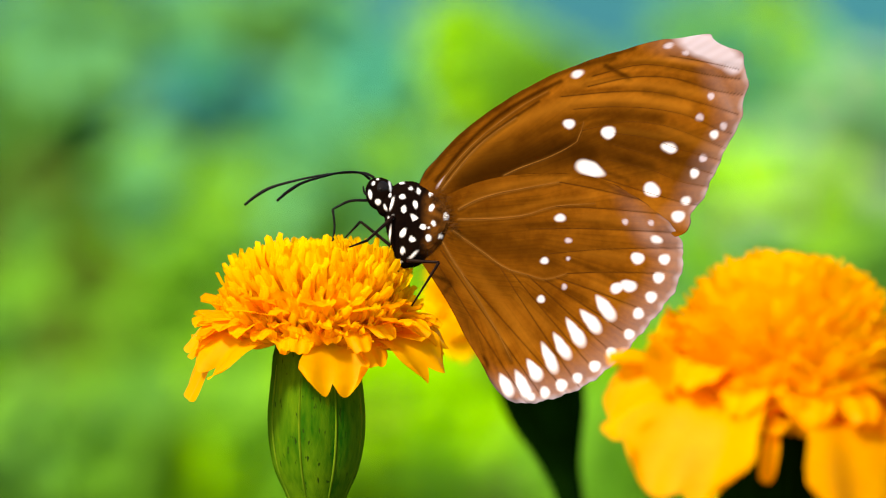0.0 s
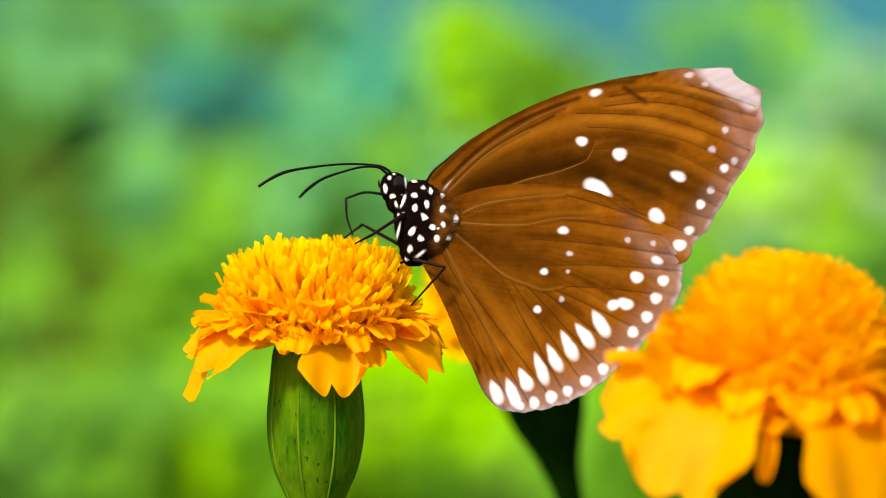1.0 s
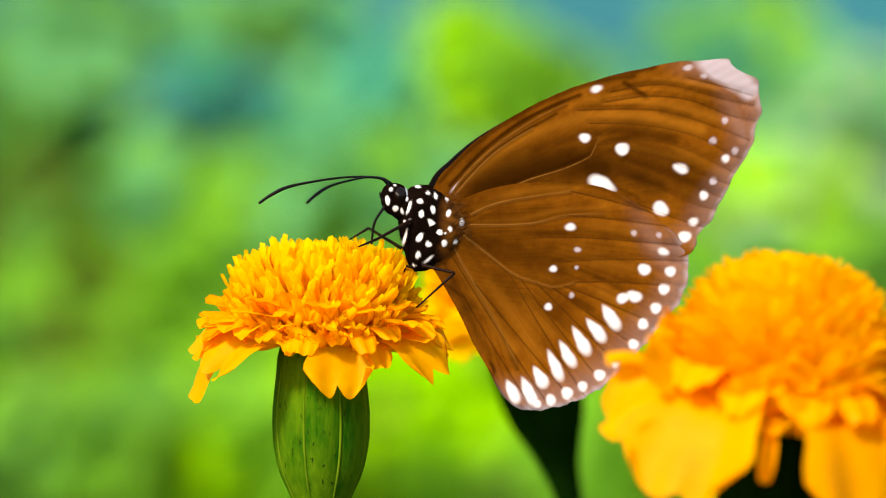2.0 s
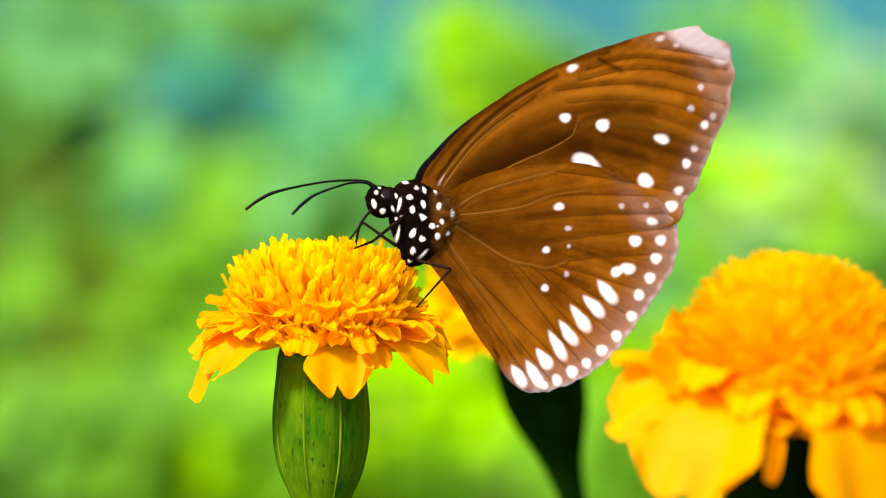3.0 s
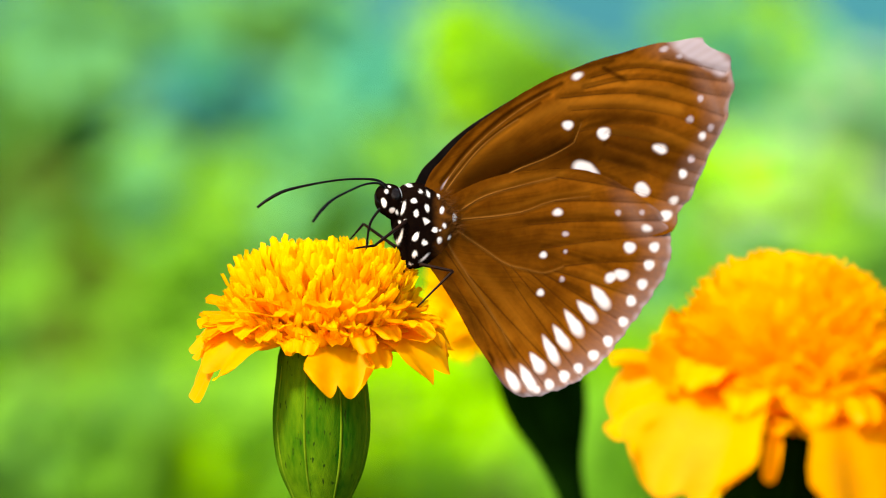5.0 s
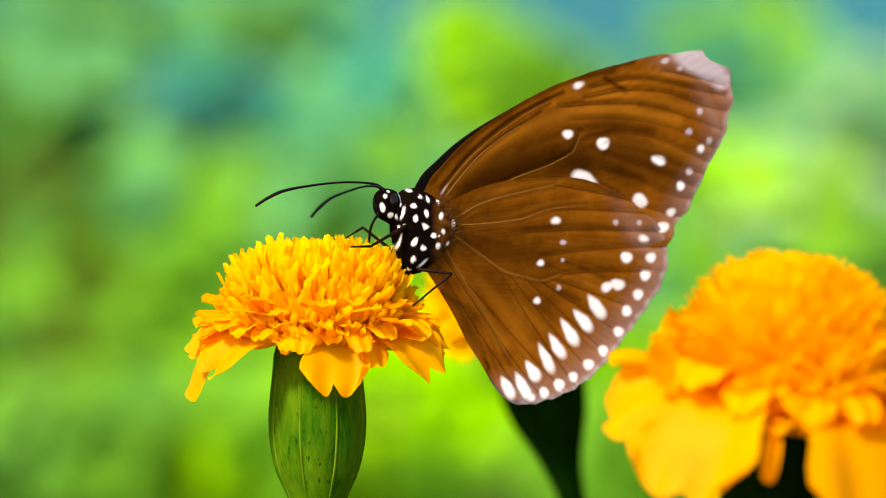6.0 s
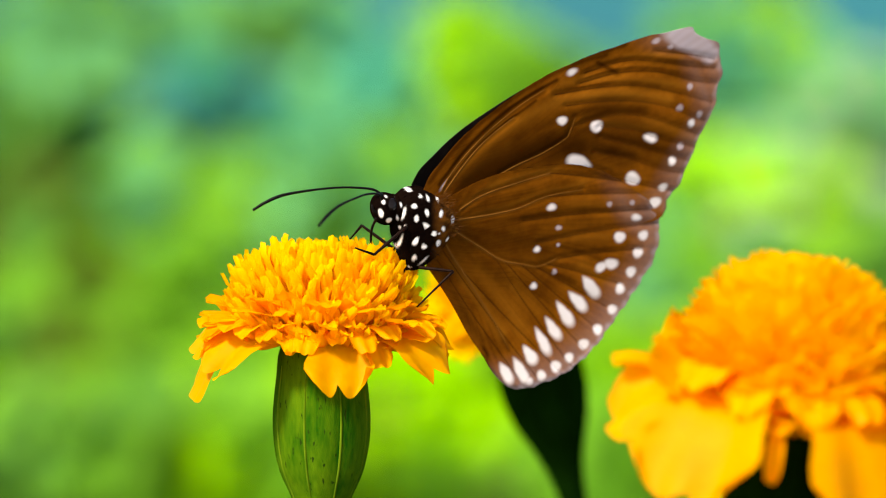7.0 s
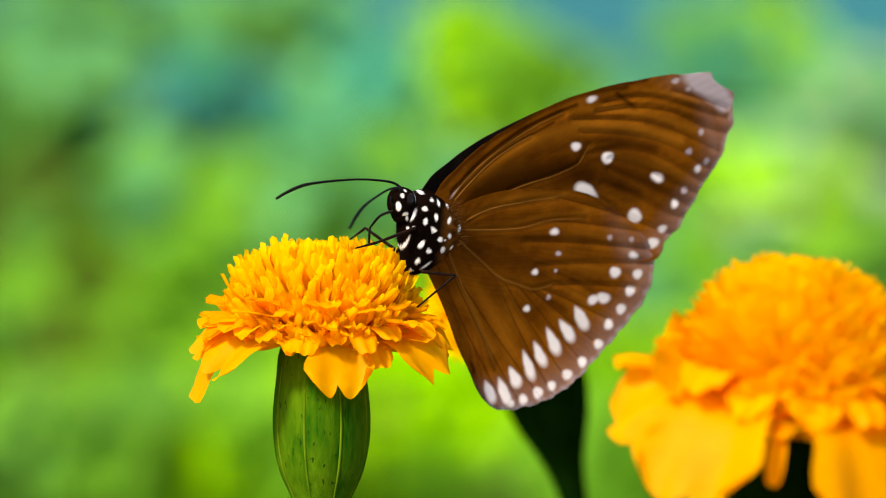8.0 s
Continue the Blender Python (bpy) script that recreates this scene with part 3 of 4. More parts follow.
    faces = [(i * na + j, i * na + j + 1, (i + 1) * na + j + 1, (i + 1) * na + j) for i in range(nr - 1) for j in range(na - 1)]
    ob = mesh_object(name, verts.tolist(), faces, mat, parent, label, attrs=attrs)
    sol = ob.modifiers.new("thickness", "SOLIDIFY")
    sol.thickness, sol.offset = 0.00006, 1.0
    # veins as fine tubes that lie half sunk in the sheet
    for group, thick, stuff in ((ribs, 0.085, VEIN), (nerves, 0.038, NERVE)):
        for p in group:
            q = spline(p, 26)
            r = np.hypot(q[:, 0] - centre[0], q[:, 1] - centre[1])
            turn = np.arctan2(q[:, 1] - centre[1], q[:, 0] - centre[0])
            within = r < np.interp(turn, a, edge) - 0.25
            q, r, turn = q[within], r[within], turn[within]
            if len(q) < 4:
                continue
            dy = depth(r, q[:, 0], q[:, 1]) + 0.16 * np.clip(r / 6, 0, 1) + 0.06 * np.sin(turn * 26) * np.clip(r / 30, 0, 1)
            v, f = tube([(px * MM, py * MM, pz * MM) for (px, pz), py in zip(q, dy)], [thick * MM, thick * 0.8 * MM, thick * 0.45 * MM], 6, len(q))
            mesh_object("vein", v, f, stuff, ob)
    return ob


def pillow(name, outline, centre, near, far, mat, parent, label="", spots=(), nr=40, na=120, fuzz=0.0, power=0.9, brown=None):
    """A rounded body with the given side outline, bulging to near and far depths (mm)."""
    o = spline(list(outline) + [outline[0]], 300) - np.array(centre)
    ang = np.unwrap(np.arctan2(o[:, 1], o[:, 0]))
    rad = np.hypot(o[:, 0], o[:, 1])
    if ang[-1] < ang[0]:
        ang, rad = ang[::-1], rad[::-1]
    a = np.linspace(ang[0], ang[0] + 2 * math.pi, na, endpoint=False)
    edge = np.interp(a, ang, rad)
    rows = []
    mid, half = (near + far) / 2, (far - near) / 2
    for k in range(2 * nr - 1):
        p = math.pi * k / (2 * nr - 2)
        s = max(math.sin(p), 0.0) ** power
        rows.append(np.stack([centre[0] + edge * s * np.cos(a), np.full(na, mid - half * math.cos(p)), centre[1] + edge * s * np.sin(a)], -1))
    v = np.array(rows)
    if fuzz:
        v += np.random.RandomState(3).normal(0, fuzz, v.shape) * np.sin(np.linspace(0, math.pi, 2 * nr - 1))[:, None, None]
    n = 2 * nr - 1
    faces = [(i * na + j, i * na + (j + 1) % na, (i + 1) * na + (j + 1) % na, (i + 1) * na + j) for i in range(n - 1) for j in range(na)]
    x, y, z = v[..., 0], v[..., 1], v[..., 2]
    zero = np.zeros_like(x)
    attrs = {"spot": ("FLOAT", ellipse_mask(x, z, spots, 0.16) if spots else zero), "vein": ("FLOAT", ellipse_mask(x, z, brown, 2.2) * np.clip(0.70 + 0.5 * np.sin(2.1 * x + 1.3 * np.sin(1.7 * z)) * np.sin(1.9 * z + y), 0.05, 1) if brown else zero), "deep": ("FLOAT", zero), "pale": ("FLOAT", zero)}
    return mesh_object(name, (v.reshape(-1, 3) * MM).tolist(), faces, mat, parent, label, attrs=attrs)


def bone(name, length, r0, r1, mat, parent, label="", bow=0.0):
    """A slender joint of a limb that runs from its own origin along x (mm)."""
    v, f = tube([(0, 0, 0), (length * 0.5 * MM, 0, bow * MM), (length * MM, 0, 0)], [r0 * MM, r0 * 0.85 * MM, r1 * MM, r1 * 0.8 * MM], 10, 14, 0.06)
    return mesh_object(name, v, f, mat, parent, label)


def butterfly():
    root = new("butterfly")
    tagged(root, "brown butterfly with white-spotted wing edges feeding on a marigold", "butterfly")
    fore = [(0.97, 7.94), (2.27, 10.12), (4.05, 11.75), (7.29, 14.58), (11.34, 17.17), (17.01, 20.01), (22.68, 22.11), (28.35, 23.49), (33.21, 24.38), (37.26, 24.95), (40.91, 25.03), (44.39, 25.11),
            (44.79, 24.22), (46.58, 23.00), (48.44, 22.03), (48.60, 19.84), (49.01, 17.41), (47.87, 15.07), (47.79, 13.12), (46.33, 10.69), (45.12, 8.75), (43.58, 6.08), (42.44, 4.05), (41.31, 2.02), (39.53, 0.00), (36.61, -3.24), (21.87, -0.81), (4.86, 3.65)]
    hind = [(4.86, 6.48), (9.72, 7.94), (15.39, 8.51), (21.06, 8.18), (24.71, 7.53), (28.35, 6.08), (31.59, 3.73), (34.43, 1.22), (36.86, -1.62), (37.50, -4.05), (37.26, -6.64), (36.05, -9.72), (34.02, -12.15), (31.59, -14.74), (29.00, -17.41),
            (25.92, -20.25), (23.33, -21.95), (20.25, -23.25), (16.20, -24.14), (12.96, -24.14), (10.53, -22.92), (8.91, -20.57), (7.94, -18.23), (6.08, -14.58), (4.05, -9.72), (2.02, -5.67), (0.57, -3.08)]
    fore = [(x + 0.06 * max(0, x - 38), z) for x, z in fore]
    hind = [(x + 0.4 * min(1, max(0, x - 27) / 5), z) for x, z in hind]
    fore_spots = [(25.43, 21.55, 0.89, 0.57, 15), (23.49, 14.58, 0.73, 0.89, 80), (28.92, 12.72, 1.13, 0.97, 0), (25.92, 7.78, 2.43, 1.13, -28), (37.34, 9.56, 1.22, 0.73, -25), (34.18, 3.89, 1.38, 1.05, -40), (37.50, -0.32, 0.89, 1.05, 90),
                  (38.88, 1.78, 0.73, 0.65, 0), (40.50, 5.51, 0.65, 0.73, 0), (43.90, 10.69, 0.65, 0.65, 0)]
    fore_dim = [(41.96, 7.53, 0.65, 0.65, 0), (45.36, 11.75, 0.57, 0.65, 0), (42.12, 13.37, 0.65, 0.57, -10), (44.06, 16.20, 0.57, 0.57, 0), (38.88, 24.06, 0.81, 0.49, 15), (41.23, 22.76, 0.65, 0.41, 0), (4.21, 8.34, 0.73, 0.13, 50)]
    hind_dim = [(21.71, -1.54, 0.57, 0.41, -10), (21.46, -4.13, 0.32, 0.32, 0), (20.57, -8.10, 0.41, 0.49, 0), (30.05, 0.41, 0.49, 0.49, 0), (33.70, -0.08, 0.49, 0.49, 0)]
    band = [(11.10, -21.30, 1.90, 0.85, 112), (13.45, -21.45, 2.43, 0.88, 111), (15.31, -19.60, 1.86, 0.89, 117), (17.58, -17.98, 2.51, 0.81, 111), (19.44, -16.52, 2.27, 0.81, 116), (21.63, -14.82, 2.51, 0.89, 117), (23.89, -13.28, 2.27, 0.89, 127), (26.08, -11.50, 2.35, 0.97, 121),
            (28.03, -8.91, 1.05, 0.81, 20), (29.73, -8.75, 0.89, 1.30, 70), (31.35, -4.94, 1.05, 0.89, -20), (34.26, -2.51, 0.89, 0.57, -20)]
    rim = [(35.15, -5.43, 0.89, 0.81, 0), (34.10, -7.94, 0.89, 0.89, 0), (32.80, -10.61, 0.89, 0.89, 0), (30.78, -12.80, 0.81, 0.89, 0), (29.24, -15.63, 0.81, 0.81, 0), (26.49, -18.06, 0.81, 0.89, 0), (23.98, -19.76, 0.89, 0.89, 0), (21.38, -21.22, 0.73, 0.81, 0), (19.04, -22.03, 0.89, 0.97, 0), (16.61, -22.92, 0.73, 0.97, 0), (14.58, -23.33, 0.65, 0.65, 0)]
    disc = [(20.82, 1.78, 0.81, 0.57, 0), (18.06, -4.13, 0.49, 0.57, 90), (17.09, -9.56, 0.57, 0.57, 0)]
    # veins: thick tan ones by the root, fine dark ones out to the margin
    fore_ribs = [[(4.0, 7.7), (5.2, 9.3), (8.3, 12.3), (12.3, 15.2), (17.0, 17.9), (21.0, 19.6)], [(4.4, 7.3), (6.5, 9.5), (9.7, 12.5), (13.0, 14.7), (16.0, 16.3)], [(13.4, 8.3), (15.8, 9.1), (19.8, 10.1), (22.6, 11.1), (24.3, 11.9)], [(24.3, 11.9), (25.0, 13.2), (25.6, 14.6)]]
    fore_nerves = [[(22.7, 18.6), (29.2, 18.5), (34.8, 18.0), (38.9, 16.8), (43.0, 15.2), (47.6, 13.2)], [(24.3, 16.6), (29.2, 16.4), (35.6, 15.4), (40.9, 13.6), (44.6, 11.3), (46.4, 10.6)], [(29.6, 12.6), (34.8, 11.2), (38.5, 9.3), (44.6, 6.9)], [(25.0, 13.4), (31.2, 14.0), (37.0, 12.8), (42.6, 10.0), (45.2, 8.6)],
                   [(28.4, 8.9), (34.0, 6.9), (38.4, 4.6), (42.2, 3.4)], [(27.0, 6.5), (31.6, 4.4), (37.3, 2.0), (40.6, 0.9)], [(27.5, 21.0), (33.2, 21.8), (37.3, 21.4), (43.7, 19.4), (48.4, 18.2)], [(26.7, 19.6), (33.0, 20.2), (38.9, 19.4), (44.6, 17.0), (48.6, 15.9)], [(38.9, 22.6), (43.7, 21.2), (48.4, 19.6)], [(29.4, 11.0), (33.6, 9.2), (38.0, 7.3), (43.5, 5.0)]]
    fore_darks = [([(8.5, 8.0), (12.5, 9.4), (17.0, 10.7), (22.0, 11.0), (25.9, 10.2)], 3.6, 0.97), ([(24.0, 12.4), (30.0, 11.6), (36.0, 9.6), (40.0, 6.4)], 3.8, 0.74), ([(15.8, 12.8), (21.0, 14.4), (26.0, 15.4), (31.0, 15.2), (36.4, 14.0)], 1.35, 0.7), ([(25.9, 10.2), (29.0, 9.6), (34.0, 7.2)], 2.5, 0.82), ([(24.0, 13.0), (28.0, 14.0), (33.0, 13.0)], 1.7, 0.62),
                  ([(3.6, 8.6), (6.4, 11.4), (9.6, 14.2), (13.6, 16.9), (18.0, 19.0), (23.0, 20.8)], 0.34, 0.85), ([(5.0, 8.6), (8.0, 11.5), (11.0, 13.8), (15.0, 16.0), (19.5, 18.3)], 0.28, 0.8), ([(2.2, 9.2), (4.6, 11.8), (9.0, 15.4), (15.0, 18.8), (22.0, 21.6), (28.5, 23.2), (34.0, 24.3)], 0.42, 0.7),
                  ([(29.6, 22.3), (31.0, 21.3), (32.6, 20.2)], 0.45, 0.85), ([(25.5, 22.6), (28.4, 23.0), (31.0, 23.2)], 0.55, 0.75), ([(34.8, 17.9), (36.6, 17.4), (38.8, 16.9)], 0.55, 0.5), ([(30.8, 21.8), (35.0, 22.0), (39.0, 20.9), (43.0, 20.0)], 0.6, 0.45), ([(8.0, 6.9), (14.0, 8.1), (21.0, 8.6), (27.0, 7.6), (31.0, 5.6)], 0.5, 0.6)]
    fore_golds = [([(6.6, 9.6), (11.3, 13.0), (17.0, 15.9), (22.7, 17.4), (29.2, 17.5), (34.8, 16.6), (40.5, 14.8)], 0.95, 0.62), ([(29.4, 13.1), (33.2, 12.2), (37.3, 11.0)], 0.45, 0.6), ([(24.0, 20.2), (30.0, 19.8), (37.0, 18.4), (44.0, 16.2)], 0.7, 0.45), ([(37.0, 12.0), (41.0, 10.0), (44.0, 8.0)], 1.0, 0.45), ([(34.0, 22.6), (39.0, 21.9), (43.0, 20.8)], 0.5, 0.4),
                  ([(8.0, 8.8), (11.0, 10.8), (14.5, 12.6)], 0.9, 0.4), ([(38.0, 6.2), (41.0, 4.6)], 0.9, 0.35), ([(33.0, 1.8), (38.0, -0.9)], 1.0, 0.3)]
    hind_ribs = [[(6.48, 4.3), (8.9, 5.3), (11.3, 5.9), (15.4, 6.4), (21.1, 6.9)], [(6.3, 2.83), (9.7, 2.6), (13.0, 2.5), (16.2, 2.67), (20.25, 3.48), (25.9, 3.4)], [(5.27, 1.38), (7.3, -0.41), (9.7, -2.43), (11.34, -3.9), (13.0, -5.0), (15.4, -5.9), (17.8, -6.8), (19.44, -6.64), (21.06, -6.24)],
                 [(3.65, 0.0), (4.9, -2.8), (6.1, -4.9), (7.3, -7.3), (8.9, -10.5), (10.7, -14.2), (12.2, -18.0)]]
    hind_nerves = []
    for start, mid in (((2.4, -2.6), (12.3, -21.2)), ((3.4, -1.4), (14.4, -20.5)), ((6.1, -4.9), (16.45, -18.8)), ((11.34, -3.9), (18.5, -17.2)), ((13.0, -5.0), (20.5, -15.7)), ((15.4, -5.9), (22.8, -14.0)), ((17.8, -6.8), (25.0, -12.4)), ((19.44, -6.64), (27.4, -10.3)), ((21.06, -6.24), (30.4, -6.9)), ((18.4, -3.2), (32.7, -3.6)), ((16.2, 0.6), (33.8, -1.3)), ((20.25, 3.48), (33.0, 1.5)), ((21.1, 6.9), (29.5, 4.4))):
        a, b = np.array(start), np.array(mid)
        sag = np.array((0.05, -0.05)) * np.hypot(*(b - a))
        hind_nerves.append([tuple(a), tuple(a + (b - a) * 0.5 - sag * 0.3), tuple(b), tuple(b + (b - a) * 0.18 + sag * 0.2), tuple(b + (b - a) * 0.42 + sag * 0.6)])
    hind_darks = [([(9.0, 0.4), (15.0, -1.0), (21.0, -2.2), (27.0, -3.4)], 3.2, 0.36), ([(9.0, -4.4), (13.0, -7.6), (18.0, -10.4)], 1.6, 0.3), ([(7.0, 0.6), (11.0, -0.8), (15.4, -2.4), (19.0, -4.2)], 2.1, 0.55), ([(8.0, 3.8), (13.0, 4.2), (18.0, 5.0)], 0.7, 0.35), ([(9.0, 1.8), (14.0, 1.4), (20.0, 1.0)], 0.7, 0.4), ([(21.0, -4.0), (24.0, -5.4), (28.0, -7.6)], 0.5, 0.6), ([(13.0, -1.0), (17.0, -1.6), (22.0, -2.6), (28.0, -3.6)], 0.6, 0.35),
                  ([(21.5, 1.4), (26.0, 0.6), (31.0, -1.0)], 0.5, 0.35), ([(2.6, -3.6), (5.0, -9.0), (8.0, -16.0)], 0.7, 0.4), ([(6.0, -1.0), (9.0, -5.0), (13.0, -9.0)], 0.6, 0.3), ([(12.0, -6.0), (16.0, -9.0), (20.0, -12.4)], 0.8, 0.3), ([(20.6, -8.6), (23.5, -10.2)], 0.6, 0.4),
                  ([(8.18, -17.0), (8.67, -18.2), (8.42, -19.0)], 0.3, 0.9), ([(7.9, -18.2), (9.0, -20.7), (10.5, -22.8), (13.0, -24.0), (16.2, -24.1), (21.1, -23.2), (23.9, -21.7)], 0.30, 0.92), ([(15.5, 8.3), (21.0, 8.0), (26.0, 6.9), (31.0, 3.9)], 0.3, 0.4)]
    hind_golds = [([(7.4, 4.9), (11.4, 6.6), (16.0, 7.2), (22.0, 7.3)], 0.6, 0.5), ([(8.5, 3.2), (13.0, 3.2), (19.0, 4.2), (26.0, 4.3)], 0.4, 0.35), ([(5.0, -3.6), (8.0, -9.0), (11.5, -15.5)], 0.8, 0.55), ([(8.5, -5.2), (11.5, -10.0), (15.0, -16.0)], 1.0, 0.45), ([(14.0, -9.0), (17.5, -13.5)], 0.8, 0.35), ([(24.5, 1.6), (30.0, 0.6)], 0.9, 0.3), ([(24.0, -3.6), (29.5, -4.6)], 0.6, 0.35), ([(25.0, -8.0), (30.0, -12.0)], 0.8, 0.35), ([(20.0, -17.0), (24.0, -20.0)], 1.0, 0.3)]

    def fore_depth(r, x, z):
        return 0.35 + 0.35 * (1 - np.clip(1 - r / 16, 0, 1) ** 2) - 0.6 * np.exp(-((r - 39) / 5) ** 2)

    def hind_depth(r, x, z):
        return 0.12 + 0.20 * (1 - np.clip(1 - r / 14, 0, 1) ** 2) - 1.1 * np.clip((-z - 9) / 11, 0, 1.3) ** 2

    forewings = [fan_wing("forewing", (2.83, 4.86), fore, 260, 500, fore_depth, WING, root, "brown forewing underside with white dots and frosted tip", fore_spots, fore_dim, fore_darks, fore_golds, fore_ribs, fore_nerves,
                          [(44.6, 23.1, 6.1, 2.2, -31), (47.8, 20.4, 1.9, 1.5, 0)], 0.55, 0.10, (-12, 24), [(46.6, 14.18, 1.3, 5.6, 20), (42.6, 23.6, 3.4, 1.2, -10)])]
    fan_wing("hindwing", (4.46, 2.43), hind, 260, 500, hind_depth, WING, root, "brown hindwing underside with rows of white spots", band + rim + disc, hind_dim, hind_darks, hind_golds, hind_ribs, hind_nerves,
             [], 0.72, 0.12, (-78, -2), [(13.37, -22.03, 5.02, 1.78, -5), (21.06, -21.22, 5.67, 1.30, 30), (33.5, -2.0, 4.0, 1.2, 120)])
    shift = np.array((-0.45, 0.35))
    root_at = np.array((2.83, 4.86))
    far = [root_at + (np.array(p) - root_at) * (1 - 0.03 * min(1, np.hypot(*(np.array(p) - root_at)) / 20)) + shift * max(0, 1 - np.hypot(*(np.array(p) - root_at)) / 18) for p in fore]
    forewings.append(fan_wing("forewing", root_at, far, 60, 90, lambda r, x, z: fore_depth(r, x, z) + 0.35 + 3.9 * np.clip(1 - r / 30, 0, 1) ** 2, WING_UP, root, "black upper side of the folded-back forewing"))
    fan_wing("hindwing", (4.46, 2.43), [np.array((4.46, 2.43)) + (np.array(p) - (4.46, 2.43)) * 0.955 + (0.4, 0.2) for p in hind], 60, 90, lambda r, x, z: hind_depth(r, x, z) + 1.3 + 2.6 * np.clip(1 - r / 26, 0, 1) ** 2, WING_UP, root, "dark folded-back hindwing")
    body_spots = [(-0.57, 8.91, 0.29, 0.22, 0), (0.81, 7.94, 0.29, 0.22, 0), (1.86, 7.45, 0.29, 0.44, 0), (3.65, 7.13, 0.29, 0.66, -25), (-0.49, 6.88, 0.44, 0.36, 0), (1.30, 5.59, 0.36, 0.58, 10), (-0.41, 5.02, 0.36, 0.58, -10), (0.89, 3.65, 0.58, 0.51, 0), (-0.81, 1.70, 0.44, 0.73, -35), (2.11, 2.27, 0.44, 0.44, 0),
                  (3.56, 4.94, 0.36, 0.58, -30), (5.51, 3.48, 0.44, 0.51, 0)]
    under_spots = [(3.65, 2.67, 0.29, 0.44, 20), (0.41, 0.65, 0.51, 0.36, -15), (2.75, 0.65, 0.44, 0.58, 0), (4.46, 0.73, 0.36, 0.36, 0), (-1.13, -0.81, 0.36, 0.51, -20), (0.32, -1.62, 0.22, 0.95, -50), (-2.83, 1.54, 0.15, 1.24, -14), (-2.11, 5.99, 0.22, 0.95, -22), (-2.11, 4.05, 0.15, 0.29, 0),
                   (-2.75, 3.97, 0.15, 0.22, 0), (-1.62, -2.35, 0.29, 0.15, 0), (2.92, 2.11, 0.15, 0.15, 0)]
    thorax = pillow("thorax", [(-2.83, 7.78), (-1.13, 8.91), (0.81, 8.99), (2.59, 8.18), (4.54, 6.48), (6.32, 4.21), (6.16, 2.27), (4.54, -0.49), (2.27, -2.27), (0.41, -3.16), (-1.46, -3.24), (-2.35, -2.02), (-2.83, 0.00), (-3.40, 2.83), (-3.32, 6.08)], (0.65, 3.08), -1.2, 3.9, CUTICLE, root,
           "black thorax peppered with white dots", body_spots + under_spots, fuzz=0.05, power=0.6, brown=[(5.3, 3.2, 3.0, 4.6, 0), (3.9, -1.0, 1.9, 1.9, 0)])
    pillow("abdomen", [(2.43, 0.81), (4.86, 1.62), (8.91, -3.24), (12.55, -10.53), (13.37, -14.58), (11.75, -13.77), (8.51, -9.31), (4.46, -3.24)], (8.10, -5.67), 0.75, 2.3, CUTICLE, root, "dark slender abdomen between the wings", nr=14, na=48)
    rng = random.Random(2)

    def on_thorax(rng):
        a, d = rng.uniform(0, 6.283), rng.uniform(-1.2, 4.0)
        flat = math.sqrt(max(0.05, 1 - ((d - 1.45) / 3.0) ** 2)) ** 0.7
        r = Vector((4.1 * math.cos(a), 0, 5.9 * math.sin(a))) * flat
        out = Vector((r.x, (d - 1.45) * 1.5, r.z)).normalized() + Vector((rng.uniform(-0.5, 0.9), rng.uniform(-0.5, 0.5), rng.uniform(-0.5, 0.5)))
        return Vector((0.65 + r.x, d, 2.92 + r.z)), out.normalized()

    def on_wing_root(rng):
        k = rng.random()
        p = Vector((3.73, 7.45)) .to_3d() * (1 - k) + Vector((5.35, 0.81)).to_3d() * k
        return Vector((p.x + rng.uniform(-1.2, 1.0), rng.uniform(-1.0, -0.3), p.y + rng.uniform(-0.5, 0.5))), Vector((rng.uniform(0.5, 1), rng.uniform(-0.25, 0.1), rng.uniform(-0.5, 0.6))).normalized()

    def on_head(rng):
        d = Vector((rng.gauss(0, 1), rng.gauss(0, 1), rng.gauss(0, 1))).normalized()
        c = Vector((-3.48, 7.78)).to_3d()
        return Vector((c.x + d.x * 1.95, 1.2 + d.y * 2.0, c.y + d.z * 2.3)), (d + Vector((rng.uniform(-0.2, 0.5), 0, rng.uniform(-0.2, 0.5)))).normalized()

    hairs("hair", 420, on_thorax, HORN, thorax, "fine dark body hair", rng)
    hairs("wing_root_hair", 190, on_wing_root, FUR, root, "tawny hair about the wing roots", rng, (0.4, 1.2), 0.03)
    collar = [(-2.92 + 1.75 * math.cos(2 * math.pi * k / 16), 6.32 + 2.2 * math.sin(2 * math.pi * k / 16)) for k in range(16)]
    pillow("collar", collar, (-2.92, 6.32), -0.7, 3.2, CUTICLE, thorax, "black neck collar", [(-3.08, 5.51, 0.20, 0.49, 20), (-2.27, 7.29, 0.24, 0.32, 0)], nr=16, na=48, fuzz=0.04)
    head = pillow("head", [(-5.51, 8.75), (-5.51, 7.29), (-4.86, 5.99), (-3.48, 5.35), (-2.27, 5.83), (-1.46, 7.45), (-1.78, 9.23), (-2.92, 10.04), (-4.21, 10.12), (-5.02, 9.64)], (-3.56, 7.70), -0.95, 3.4, CUTICLE, root, "black head with white cheek marks",
                  [(-4.78, 7.78, 0.32, 0.73, 5), (-3.73, 6.56, 0.49, 0.49, 0), (-4.21, 9.31, 0.24, 0.32, -25), (-1.86, 8.59, 0.16, 0.97, 6), (-3.56, 9.88, 0.16, 0.12, 0)], nr=24, na=80)
